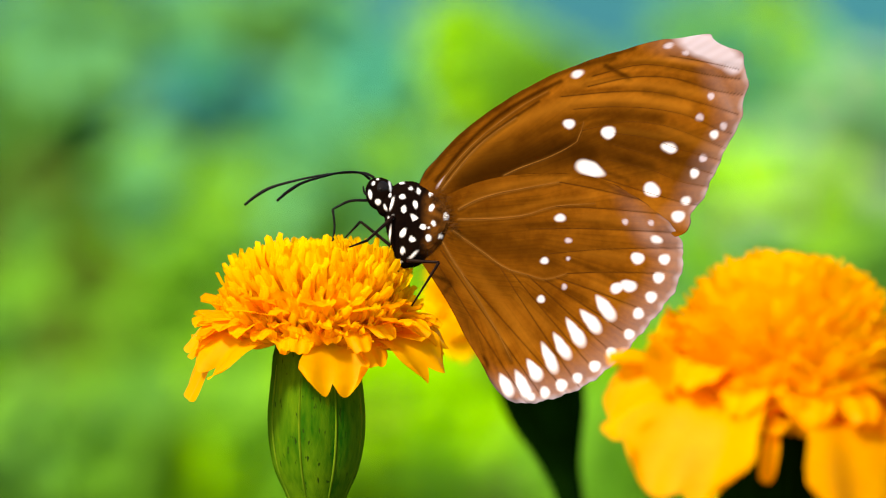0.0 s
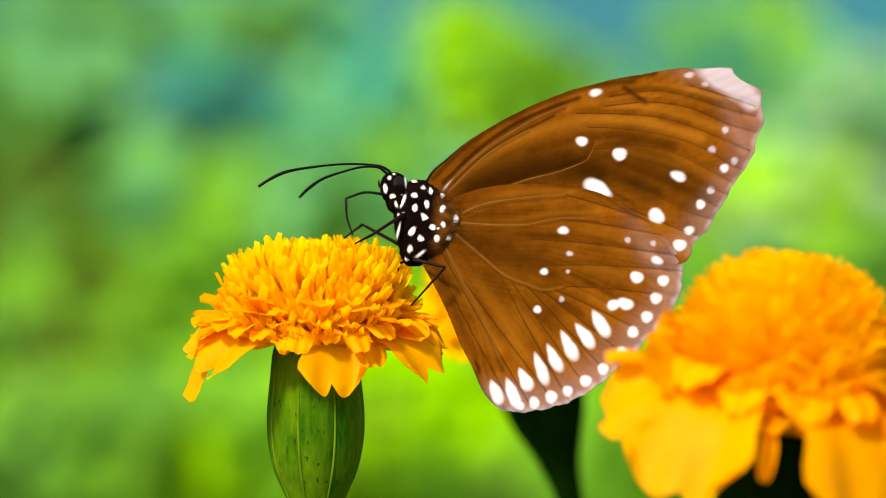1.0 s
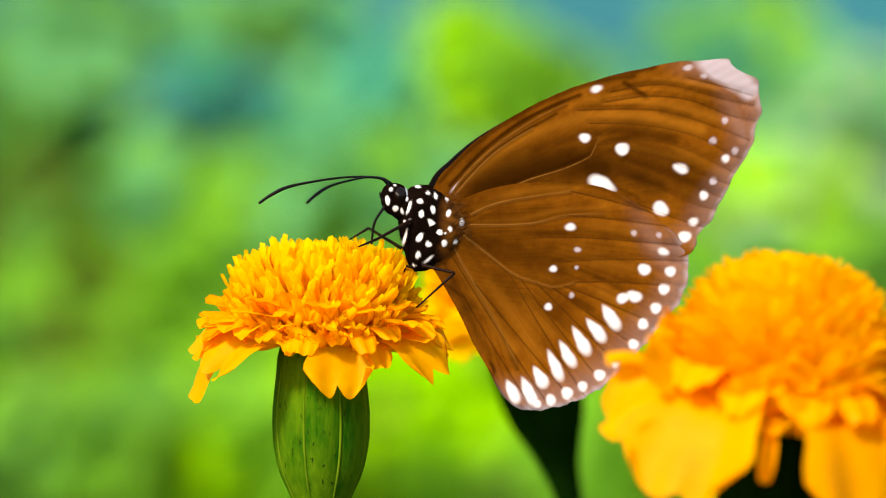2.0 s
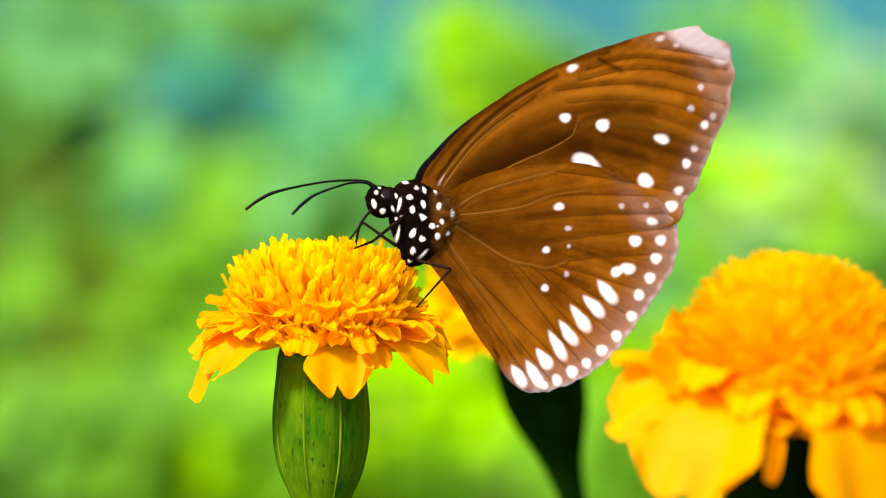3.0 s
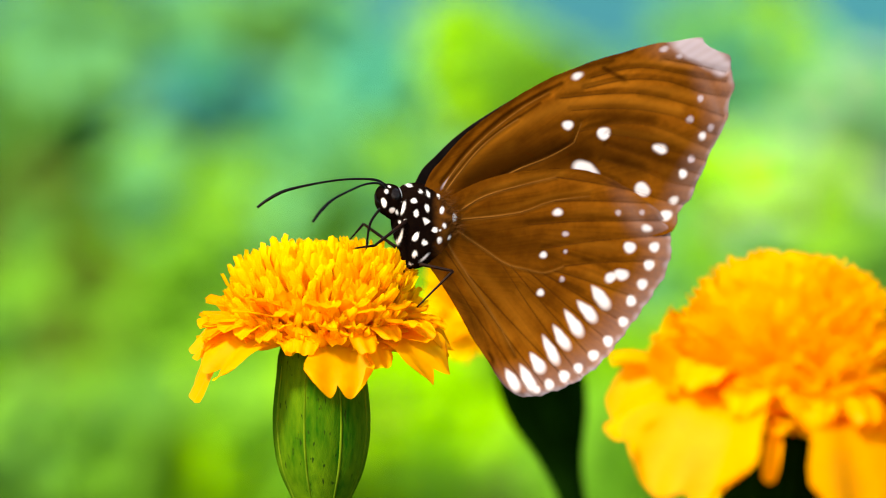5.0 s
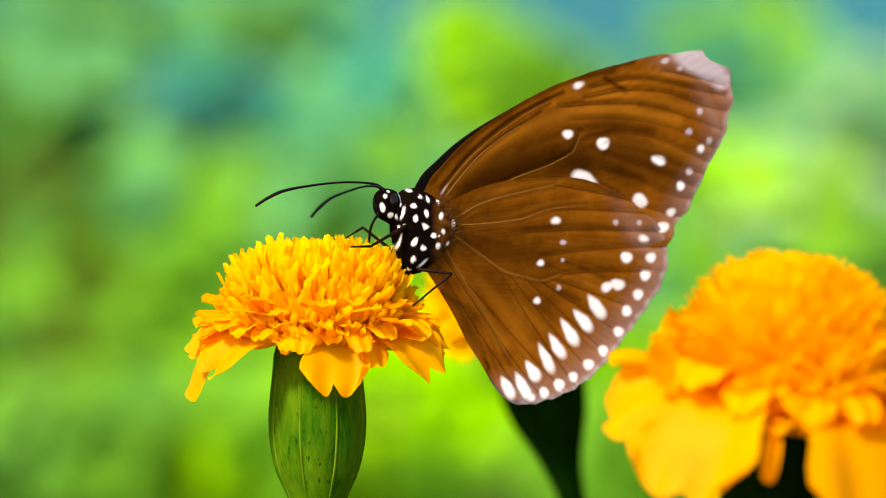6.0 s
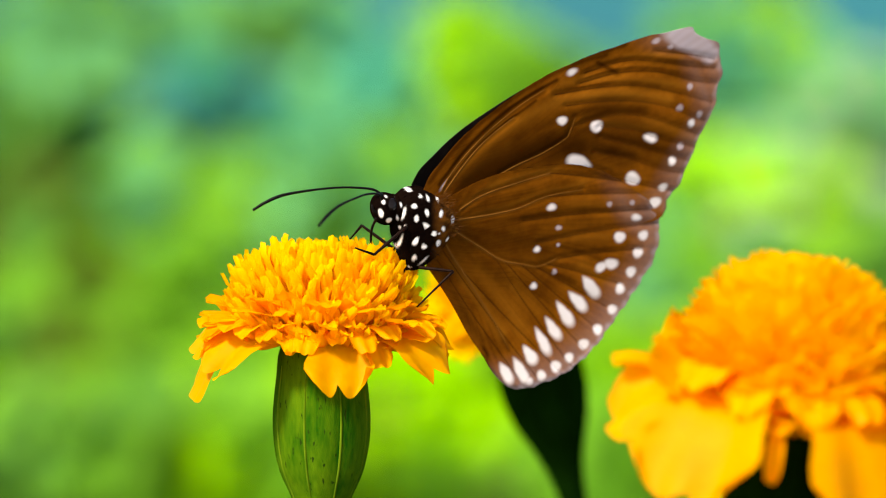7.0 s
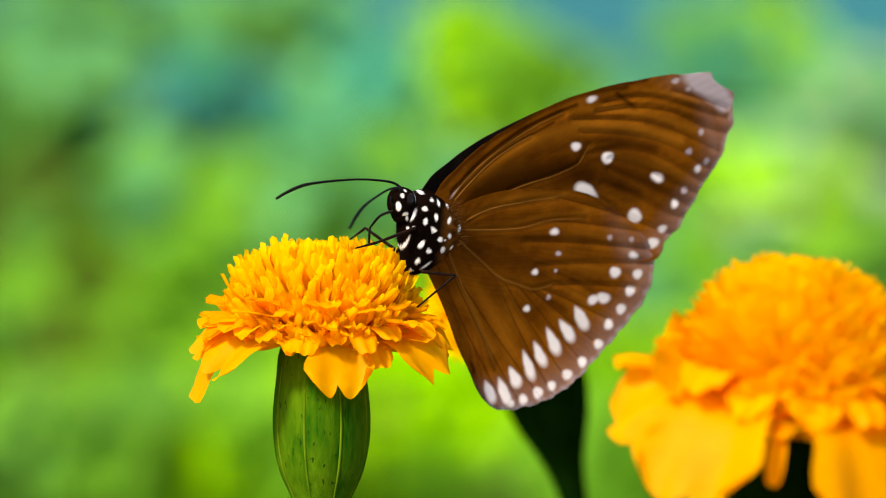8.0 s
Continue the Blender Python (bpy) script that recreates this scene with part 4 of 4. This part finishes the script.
    for d in (0.10, 2.35):
        v, f = tube([(0, -1.28 * MM * math.cos(k * math.pi / 16), 0) for k in range(17)], [max(0.05, 1.28 * math.sin(k * math.pi / 16)) * MM for k in range(17)], 28, 17)
        e = mesh_object("eye", v, f, EYE, head, "glossy dark compound eye")
        e.location = (-3.20 * MM, d * MM, 8.35 * MM)
    hairs("hair", 170, on_head, HORN, head, "fine dark head hair", rng, (0.1, 0.42), 0.03)
    v, f = tube([(-4.54 * MM, 0.1 * MM, 7.29 * MM), (-5.59 * MM, 0.2 * MM, 8.10 * MM), (-5.75 * MM, 0.3 * MM, 9.07 * MM)], [0.25 * MM, 0.22 * MM, 0.08 * MM], 8, 8)
    mesh_object("palp", v, f, HORN, head)
    feelers = []
    for pts, depth, b in (([(-4.05, 10.12), (-5.43, 10.94), (-8.10, 11.26), (-11.34, 11.26), (-15.39, 10.85), (-19.04, 10.21), (-21.46, 9.15), (-23.09, 8.10)], 2.7, 0.3), ([(-4.62, 9.96), (-5.83, 10.77), (-8.10, 10.77), (-10.53, 10.12), (-13.37, 9.07), (-15.23, 7.78), (-16.61, 6.40)], -13.1, -0.9)):
        p = np.array(pts) - pts[0]
        s = np.r_[0, np.cumsum(np.hypot(*np.diff(p, axis=0).T))]
        line = [(x * MM, depth * k / s[-1] * MM, z * MM) for (x, z), k in zip(p, s)]
        v, f = tube(line, [0.20 * MM, 0.16 * MM, 0.15 * MM, 0.155 * MM, 0.19 * MM, 0.25 * MM, 0.19 * MM], 10, 60, 0.08)
        feelers.append(mesh_object("antenna", v, f, HORN, head, "thin black antenna with thickened end"))
        feelers[-1].location = (pts[0][0] * MM, b * MM, pts[0][1] * MM)
    limbs = []   # upper joint, lower joint, hip (local), foot (about the bloom's rest), bend
    def limb(hip, hd, foot, fd, l1, l2, r, bend):
        a = bone("leg", l1, r, r * 0.8, LEG, root, "thin dark jointed leg")
        b = bone("leg", l2, r * 0.75, r * 0.5, LEG, root)
        limbs.append((a, b, Vector((hip[0], hd, hip[1])) * MM, Vector((foot[0], fd, foot[1])) * MM, l1 * MM, l2 * MM, Vector(bend)))
    limb((-0.57, -2.35), -0.9, (-3.73, -8.34), -2.6, 5.0, 7.4, 0.28, (1, -0.3, 0.2))
    limb((-2.02, 4.10), -1.1, (-12.47, 0.10), -7.0, 6.4, 3.2, 0.28, (0.3, -0.2, -1))
    limb((-2.75, -0.16), 2.2, (-13.37, 1.38), 3.2, 6.0, 3.3, 0.28, (-0.2, 0, 1))
    limb((-1.94, -2.59), -0.4, (-5.51, -3.48), -0.8, 1.0, 1.1, 0.22, (-1, 0, 0))
    tongue = (bone("proboscis", 5.4, 0.22, 0.19, TONGUE, root, "slender dark proboscis dipping into the florets", 0.55), bone("proboscis", 5.4, 0.19, 0.14, TONGUE, root, "", -0.35))
    return root, head, thorax, forewings, feelers, limbs, tongue


# ---- the place ----
ground()
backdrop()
garden()
bloom = marigold("orange marigold in full bloom with drooping frilled rays", (-17.50 * MM, 0.003, W + -14.34 * MM), (0, 0), 1.0, 11, ray_count=64, florets=1150, flat=0.95, square=4.6, wide=14.2, low=0.93, upturned=True, skin=(PETAL_LIT, RAY_LIT), rings=((15.8, 7.2), (17.0, 4.8), (17.8, 2.4), (17.4, 0.8)), bare=((-150, -32),), rays=[
    (-76, 15.4, -6.6, 10.2, 2.2, 0, 20), (-144, 18.0, -4.6, 10.4, 3.0, -26, 14), (-33, 19.3, -4.8, 9.6, 3.0, 18, 14), (-160, 18.6, -7.8, 5.0, 3.4, -24, 10),
    (-170, 18.8, -1.0, 6.2, 2.6, -20, 10), (-158, 17.8, 1.2, 5.0, 3.0, -12, 8), (-11, 19.2, -0.6, 5.6, 3.0, 14, 12), (-168, 18.2, 3.6, 4.4, 2.6, -10, 8), (-50, 14.8, -2.6, 5.2, 2.0, 0, 6),
    (-122, 15.0, 1.2, 3.8, 2.6, -6, 6), (-108, 14.4, -0.2, 3.4, 2.6, 0, 6), (-97, 14.6, -0.6, 3.8, 2.6, 0, 6), (-79, 14.8, 0.8, 3.4, 2.4, 4, 6), (-62, 15.6, -0.4, 4.2, 2.8, 6, 6), (-48, 16.8, 1.4, 4.2, 2.8, 10, 6), (-24, 18.0, 1.8, 4.8, 2.8, 12, 6), (-8, 18.4, 3.2, 4.2, 3.0, 8, 6), (-136, 16.2, 2.0, 4.6, 2.8, -8, 6), (-147, 17.4, 3.0, 4.0, 2.4, -8, 6), (-34, 17.8, 3.6, 4.0, 2.4, 8, 6), (-70, 15.0, 3.2, 3.2, 2.0, 0, 6), (-112, 15.0, 3.4, 3.2, 2.0, 0, 6)])
bloom_near = marigold("large orange marigold standing nearer, petals overlapping", (48.92 * MM * 0.909, -0.055, W + -23.25 * MM * 0.909), (-3, 8), 1.22, 5, calyx_scale=0.74, flat=1.06, square=2.8, wide=12.6, broad=1.7, ray_count=26, ragged=0.35, frill=0.35, low=1.20, florets=640, green=CALYX_SHADED,
    rings=((13.4, 9.6), (15.4, 6.4), (16.2, 3.4), (15.6, 1.4)), bare=((-166, -14),), smooth_front=True, rays=[
    (-124, 17.2, -11.4, 16.5, 2.6, -8, 14), (-163, 18.8, -4.4, 11.5, 2.6, -44, 14), (-163, 18.2, 7.0, 6.0, 1.8, -60, 10), (-172, 19.4, 2.8, 3.6, 2.2, -20, 8), (-97, 13.6, -8.0, 1.9, 0.8, 0, 8), (-61, 17.2, -11.4, 15.5, 2.6, 8, 14),
    (-26, 19.0, -6.0, 13.0, 2.6, 30, 12), (-8, 19.4, -1.6, 11.0, 2.8, 30, 10), (-112, 14.2, -1.4, 5.0, 2.2, 0, 6), (-84, 14.2, -1.6, 5.6, 2.2, 0, 6), (-62, 15.0, -0.6, 6.0, 2.4, 0, 6), (-140, 15.6, 0.6, 7.0, 3.2, -8, 6), (-36, 16.4, 0.6, 8.0, 3.4, 8, 6)])
bloom_far = marigold("orange marigold on a stem behind the butterfly, calyx darkened as in shade", (11.2 * MM * 1.182, 0.110, W + -7.9 * MM * 1.182), (15, -15), 1.02, 8, calyx_scale=1.04, calyx_long=1.16, florets=320, ray_count=48, broad=1.7, ragged=0.4, frill=0.25, green=CALYX_SHADED, skin=(PETAL_LIT, PETAL_LIT))
insect, insect_head, insect_thorax, insect_forewings, insect_feelers, insect_limbs, insect_tongue = butterfly()


def aim(a, b):
    """A pose at a whose x axis points to b."""
    return Matrix.Translation(a) @ (b - a).to_track_quat("X", "Z").to_matrix().to_4x4()


def motions():
    butterfly_rows = [
        (0, pose(-0.00381, -0.00039, 0.60088, -1.21, -4.98, -4.39)),
        (0.2, pose(-0.00287, 0.00059, 0.60079, -2.07, -0.08, -4.16)),
        (0.5, pose(-0.00386, 0.00021, 0.60082, -3.39, -8.44, -2.90)),
        (0.7, pose(-0.00432, 0.00025, 0.60071, -0.90, -4.11, -8.18)),
        (1, pose(-0.00356, 0.00001, 0.60089, -0.00, -0.00, 0.01)),
        (1.2, pose(-0.00299, -0.00006, 0.60102, 1.48, 0.31, 4.20)),
        (1.5, pose(-0.00383, 0.00020, 0.60047, 2.70, -4.94, 8.30)),
        (1.7, pose(-0.00214, 0.00002, 0.60004, 3.33, -3.00, 7.10)),
        (2.8, pose(-0.00246, -0.00001, 0.60142, 2.09, -4.16, 10.91)),
        (3, pose(-0.00307, 0.00017, 0.60108, 4.23, -9.03, 11.64)),
        (3.5, pose(-0.00336, 0.00004, 0.60086, 8.10, -12.11, 9.15)),
        (4, pose(-0.00354, -0.00006, 0.60069, 9.47, -13.73, 11.52)),
        (4.5, pose(-0.00349, -0.00002, 0.60050, 8.54, -13.06, 12.94)),
        (4.7, pose(-0.00306, 0.00012, 0.60072, 8.05, -8.18, 15.01)),
        (5.8, pose(-0.00275, -0.00016, 0.59987, 8.21, -8.14, 17.87)),
        (6, pose(-0.00308, -0.00008, 0.59984, 7.43, -6.87, 18.14)),
        (6.2, pose(-0.00246, -0.00023, 0.60060, 6.69, -1.91, 22.77)),
        (6.5, pose(-0.00234, -0.00006, 0.60063, 6.28, -1.27, 23.13)),
        (6.8, pose(-0.00276, 0.00014, 0.60075, 10.71, -3.13, 22.58)),
        (7, pose(-0.00304, -0.00032, 0.60028, 15.64, -11.10, 21.29)),
        (7.2, pose(-0.00327, -0.00031, 0.59974, 15.10, -13.70, 22.55)),
        (7.5, pose(-0.00273, -0.00026, 0.59986, 12.52, -7.36, 23.32)),
        (7.7, pose(-0.00241, -0.00022, 0.60009, 12.27, -3.41, 24.32)),
        (8, pose(-0.00245, -0.00026, 0.59959, 13.92, -3.10, 25.98)),
    ]
    # the forewing's turn in its own plane, about its root
    forewing_turn = [(0, -1.39), (0.5, -0.24), (1, -0.00), (1.5, 0.83), (1.7, 0.23), (3, 0.72), (3.5, 0.33), (4, 0.27), (4.5, 0.46), (4.7, 0.94), (6, 1.43), (6.5, 1.61), (7, 0.76), (7.5, 0.97), (8, 0.84)]
    # the thorax against the wing roots, in millimetres: along, up
    thorax_rows = [(0, pose(-0.00089, 0, -0.00012)), (0.5, pose(-0.00044, 0, -0.00020)), (1, pose(-0.00006, 0, -0.00004)), (1.5, pose(-0.00050, 0, -0.00020)), (1.7, pose(-0.00048, 0, -0.00019)), (3, pose(-0.00051, 0, -0.00019)), (3.5, pose(-0.00050, 0, -0.00019)), (4, pose(-0.00051, 0, -0.00020)), (4.5, pose(-0.00051, 0, -0.00021)), (4.7, pose(-0.00049, 0, -0.00016)), (6, pose(-0.00050, 0, -0.00020)), (6.5, pose(-0.00051, 0, -0.00021)), (7, pose(-0.00051, 0, -0.00025)), (7.5, pose(-0.00050, 0, -0.00024)), (8, pose(-0.00052, 0, -0.00025))]
    head_rows = [
        (0, pose(-0.00122, 0, -0.00028)),
        (0.2, pose(-0.00100, 0, -0.00034)),
        (0.5, pose(-0.00191, 0, -0.00141)),
        (0.7, pose(-0.00048, 0, -0.00016)),
        (1, pose(0.00009, 0, -0.00000)),
        (1.2, pose(-0.00051, 0, -0.00024)),
        (1.5, pose(-0.00107, 0, -0.00115)),
        (1.7, pose(-0.00095, 0, -0.00097)),
        (2.8, pose(-0.00068, 0, -0.00067)),
        (3, pose(-0.00140, 0, -0.00130)),
        (3.5, pose(-0.00155, 0, -0.00147)),
        (4, pose(-0.00150, 0, -0.00159)),
        (4.5, pose(-0.00137, 0, -0.00152)),
        (4.7, pose(-0.00039, 0, -0.00069)),
        (5.8, pose(-0.00118, 0, -0.00138)),
        (6, pose(-0.00072, 0, -0.00087)),
        (6.2, pose(-0.00023, 0, 0.00007)),
        (6.5, pose(-0.00019, 0, 0.00018)),
        (6.8, pose(-0.00059, 0, -0.00056)),
        (7, pose(-0.00122, 0, -0.00134)),
        (7.2, pose(-0.00133, 0, -0.00138)),
        (7.5, pose(-0.00024, 0, -0.00028)),
        (7.7, pose(-0.00010, 0, -0.00008)),
        (8, pose(-0.00022, 0, -0.00071)),
    ]
    far_antenna_rows = [
        (0, pose(-0.00405, 0.0003, 0.01013, -0, -0.5, 3.9)),
        (0.2, pose(-0.00405, 0.0003, 0.01013, -0.4, -4, 5.3)),
        (0.5, pose(-0.00405, 0.0003, 0.01013, 0.1, 1.1, 6.1)),
        (0.7, pose(-0.00405, 0.0003, 0.01013, -0, -0.2, 14.3)),
        (1, pose(-0.00405, 0.0003, 0.01013, -0.1, -0.3, 20.5)),
        (1.2, pose(-0.00405, 0.0003, 0.01013, -0.5, -1.6, 17)),
        (1.5, pose(-0.00405, 0.0003, 0.01013, 0, 0.1, 14)),
        (1.7, pose(-0.00405, 0.0003, 0.01013, 0.1, 0.5, 11.9)),
        (2.8, pose(-0.00405, 0.0003, 0.01013, 0.5, 2.6, 10.7)),
        (3, pose(-0.00405, 0.0003, 0.01013, 1.1, 5.2, 11.9)),
        (3.5, pose(-0.00405, 0.0003, 0.01013, 2.4, 8.7, 15.5)),
        (4, pose(-0.00405, 0.0003, 0.01013, 2.1, 8.5, 14.1)),
        (4.5, pose(-0.00405, 0.0003, 0.01013, 1.3, 6.6, 11.1)),
        (4.7, pose(-0.00405, 0.0003, 0.01013, 0.9, 4.5, 11)),
        (5.8, pose(-0.00405, 0.0003, 0.01013, 0.7, 5.8, 6.5)),
        (6, pose(-0.00405, 0.0003, 0.01013, 1, 5.9, 9.2)),
        (6.2, pose(-0.00405, 0.0003, 0.01013, 0.4, 3.5, 5.7)),
        (6.5, pose(-0.00405, 0.0003, 0.01013, 0.4, 3.5, 6.8)),
        (6.8, pose(-0.00405, 0.0003, 0.01013, 0.3, 4.1, 3.8)),
        (7, pose(-0.00405, 0.0003, 0.01013, 0.9, 9.9, 5.1)),
        (7.2, pose(-0.00405, 0.0003, 0.01013, 0.9, 12.2, 4.2)),
        (7.5, pose(-0.00405, 0.0003, 0.01013, 0.8, 8, 5.8)),
        (7.7, pose(-0.00405, 0.0003, 0.01013, 1, 5.9, 10)),
        (8, pose(-0.00405, 0.0003, 0.01013, 0.5, 4.2, 6.5)),
    ]
    near_antenna_rows = [
        (0, pose(-0.0046, -0.0009, 0.00995, 0.1, 5.3, 1.2)),
        (0.2, pose(-0.0046, -0.0009, 0.00995, 0.4, 1.7, 13.4)),
        (0.5, pose(-0.0046, -0.0009, 0.00995, 0.2, 3.5, 3.1)),
        (0.7, pose(-0.0046, -0.0009, 0.00995, 0.6, 3.5, 10.3)),
        (1, pose(-0.0046, -0.0009, 0.00995, 0, 0, 0)),
        (1.2, pose(-0.0046, -0.0009, 0.00995, 0.1, 3.7, 1.1)),
        (1.5, pose(-0.0046, -0.0009, 0.00995, -0.6, 6.7, -5.5)),
        (1.7, pose(-0.0046, -0.0009, 0.00995, -0.5, 10.5, -2.6)),
        (2.8, pose(-0.0046, -0.0009, 0.00995, -0.9, 7.9, -6.4)),
        (3, pose(-0.0046, -0.0009, 0.00995, -1.6, 11.7, -7.7)),
        (3.5, pose(-0.0046, -0.0009, 0.00995, -1.2, 18.4, -3.8)),
        (4, pose(-0.0046, -0.0009, 0.00995, -1.9, 18.7, -6)),
        (4.5, pose(-0.0046, -0.0009, 0.00995, -1.5, 17.8, -4.9)),
        (4.7, pose(-0.0046, -0.0009, 0.00995, -0.9, 8.1, -6.3)),
        (5.8, pose(-0.0046, -0.0009, 0.00995, -2.1, 13.6, -9)),
        (6, pose(-0.0046, -0.0009, 0.00995, -1.9, 12.7, -8.7)),
        (6.2, pose(-0.0046, -0.0009, 0.00995, -1.9, 9.8, -10.8)),
        (6.5, pose(-0.0046, -0.0009, 0.00995, -2, 9.7, -11.4)),
        (6.8, pose(-0.0046, -0.0009, 0.00995, -1.4, 9.3, -8.8)),
        (7, pose(-0.0046, -0.0009, 0.00995, -3.3, 22.1, -8.8)),
        (7.2, pose(-0.0046, -0.0009, 0.00995, -4.4, 28.2, -9.3)),
        (7.5, pose(-0.0046, -0.0009, 0.00995, -2.5, 16.7, -8.8)),
        (7.7, pose(-0.0046, -0.0009, 0.00995, -1.1, 12.9, -4.9)),
        (8, pose(-0.0046, -0.0009, 0.00995, -0.8, 8.2, -5.6)),
    ]
    near_sway = [(0, -0.75, 0.19), (0.5, -0.12, -0.03), (1, -0.87, 0.19), (1.5, -1.61, 0.25), (1.7, -0.06, -0.03), (2.8, -0.12, 0.00), (3, -0.06, 0.00), (3.5, 0.00, 0.04), (4, 0.12, 0.00), (4.5, 0.00, 0.00), (4.7, 0.00, 0.00), (5.8, -0.41, 0.12), (6, -0.62, 0.19), (6.5, -0.25, 0.12), (7, 0.00, 0.06), (7.5, -0.12, 0.08), (8, 0.00, 0.00)]
    front_sway = [(0, -0.62, 0.12), (0.5, -0.49, 0.12), (1, -0.87, 0.24), (1.5, -0.99, 0.12), (3, 0.00, 0.00), (3.5, 0.37, -0.13), (4, 0.37, -0.13), (4.5, 0.00, 0.00), (6, -0.37, 0.12), (6.5, 0.00, 0.12), (7, 0.00, 0.00), (7.5, -0.12, 0.00), (8, 0.25, -0.37)]
    back_sway = [(0, -0.37, 0.00), (0.5, -0.25, 0.00), (1, -0.49, 0.00), (1.5, -0.75, 0.00), (3, 0.00, 0.00), (3.5, 0.12, 0.00), (4, 0.24, 0.00), (4.5, 0.00, 0.00), (6, -0.13, 0.00), (6.5, 0.00, 0.00), (7, 0.12, 0.00), (7.5, 0.00, 0.00), (8, 0.24, 0.00)]
    bloom_foot = bloom.location.copy()
    for plant, rows in ((bloom, near_sway), (bloom_near, front_sway), (bloom_far, back_sway)):
        x, y, _ = plant.location
        walk(plant, [(t, pose(x, y, dz * MM, 0, math.degrees(dx * MM / 0.59), 0)) for t, dx, dz in rows])
    still = Matrix.Translation(bloom_foot)
    walk(insect, butterfly_rows)
    walk(insect_head, head_rows)
    walk(insect_thorax, thorax_rows)
    pivot = Matrix.Translation((2.83 * MM, 0.4 * MM, 4.86 * MM))
    for wing in insect_forewings:
        walk(wing, [(t, pivot @ pose(0, 0, 0, 0, a, 0) @ pivot.inverted()) for t, a in forewing_turn])
    walk(insect_feelers[0], far_antenna_rows)
    walk(insect_feelers[1], near_antenna_rows)
    # where the tongue bends and where its end goes, in millimetres about the lens axis
    tongue_t = [0, 0.2, 0.5, 0.7, 1, 1.2, 1.5, 1.7, 2.8, 3, 4, 4.5, 4.7, 5.8, 6, 6.2, 6.5, 6.8, 7, 7.2, 7.5, 7.7, 8]
    tongue_c = ([-16.28, -13.93, -13.28, -15.07, -14.26, -12.31, -11.83, -10.04, -11.66, -12.47, -12.31, -12.31, -11.02, -10.85, -10.45, -12.15, -11.26, -10.45, -10.45, -10.85, -10.69, -11.02, -10.61],
                [5.59, 5.59, -0.32, 5.1, 7.21, 3.73, 0.89, 0.08, 1.3, 0.89, 0.89, 0.89, 1.3, 0.08, 1.3, 7.37, 4.62, 2.11, 0.08, 0.08, 1.3, 5.75, 2.92],
                [-15.96, -12.88, -14.5, -13.93, -12.88, -12.88, -12.88, -10.85, -12.88, -13.69, -13.69, -13.69, -11.66, -11.66, -11.26, -11.42, -10.61, -10.85, -11.26, -11.66, -11.66, -10.45, -10.69],
                [0.89, 0.89, -4.78, 0.89, 1.7, -0.73, -4.78, -4.78, -3.97, -4.78, -3.97, -3.97, -3.16, -3.97, -3.97, 2.92, 0.89, -3.16, -3.97, -3.97, -3.97, 1.3, -0.73])
    steps = [k / 10 for k in range(81)]
    tracks = {}
    for t in steps:
        scene.frame_set(frame(t))
        inv = insect.matrix_world.inverted()
        drift = bloom.matrix_world @ still.inverted()
        for a, b, hip, foot, l1, l2, bend in insect_limbs:
            goal = inv @ (drift @ (Vector((0, 0, W)) + foot))
            hip = hip + insect_thorax.location
            d = goal - hip
            dist = min(d.length, (l1 + l2) * 0.999)
            along = (l1 * l1 - l2 * l2 + dist * dist) / (2 * dist)
            d.normalize()
            out = (bend - d * bend.dot(d)).normalized()
            knee = hip + d * along + out * math.sqrt(max(l1 * l1 - along * along, 0))
            tracks.setdefault(a, []).append((t, aim(hip, knee)))
            tracks.setdefault(b, []).append((t, aim(knee, knee + (goal - knee))))
        ex, ez, tx, tz = (float(np.interp(t, tongue_t, c)) for c in tongue_c)
        up, low = insect_tongue
        mouth = insect_head.location + Vector((-5.10 * MM, 0.4 * MM, 6.97 * MM))
        bent = inv @ Vector((ex * MM, -0.0003, W + ez * MM))
        tip = inv @ Vector((tx * MM, -0.0003, W + tz * MM))
        end = mouth + (bent - mouth).normalized() * 0.0054
        tracks.setdefault(up, []).append((t, aim(mouth, bent)))
        tracks.setdefault(low, []).append((t, aim(end, tip)))
    for ob, rows in tracks.items():
        walk(ob, rows)


motions()
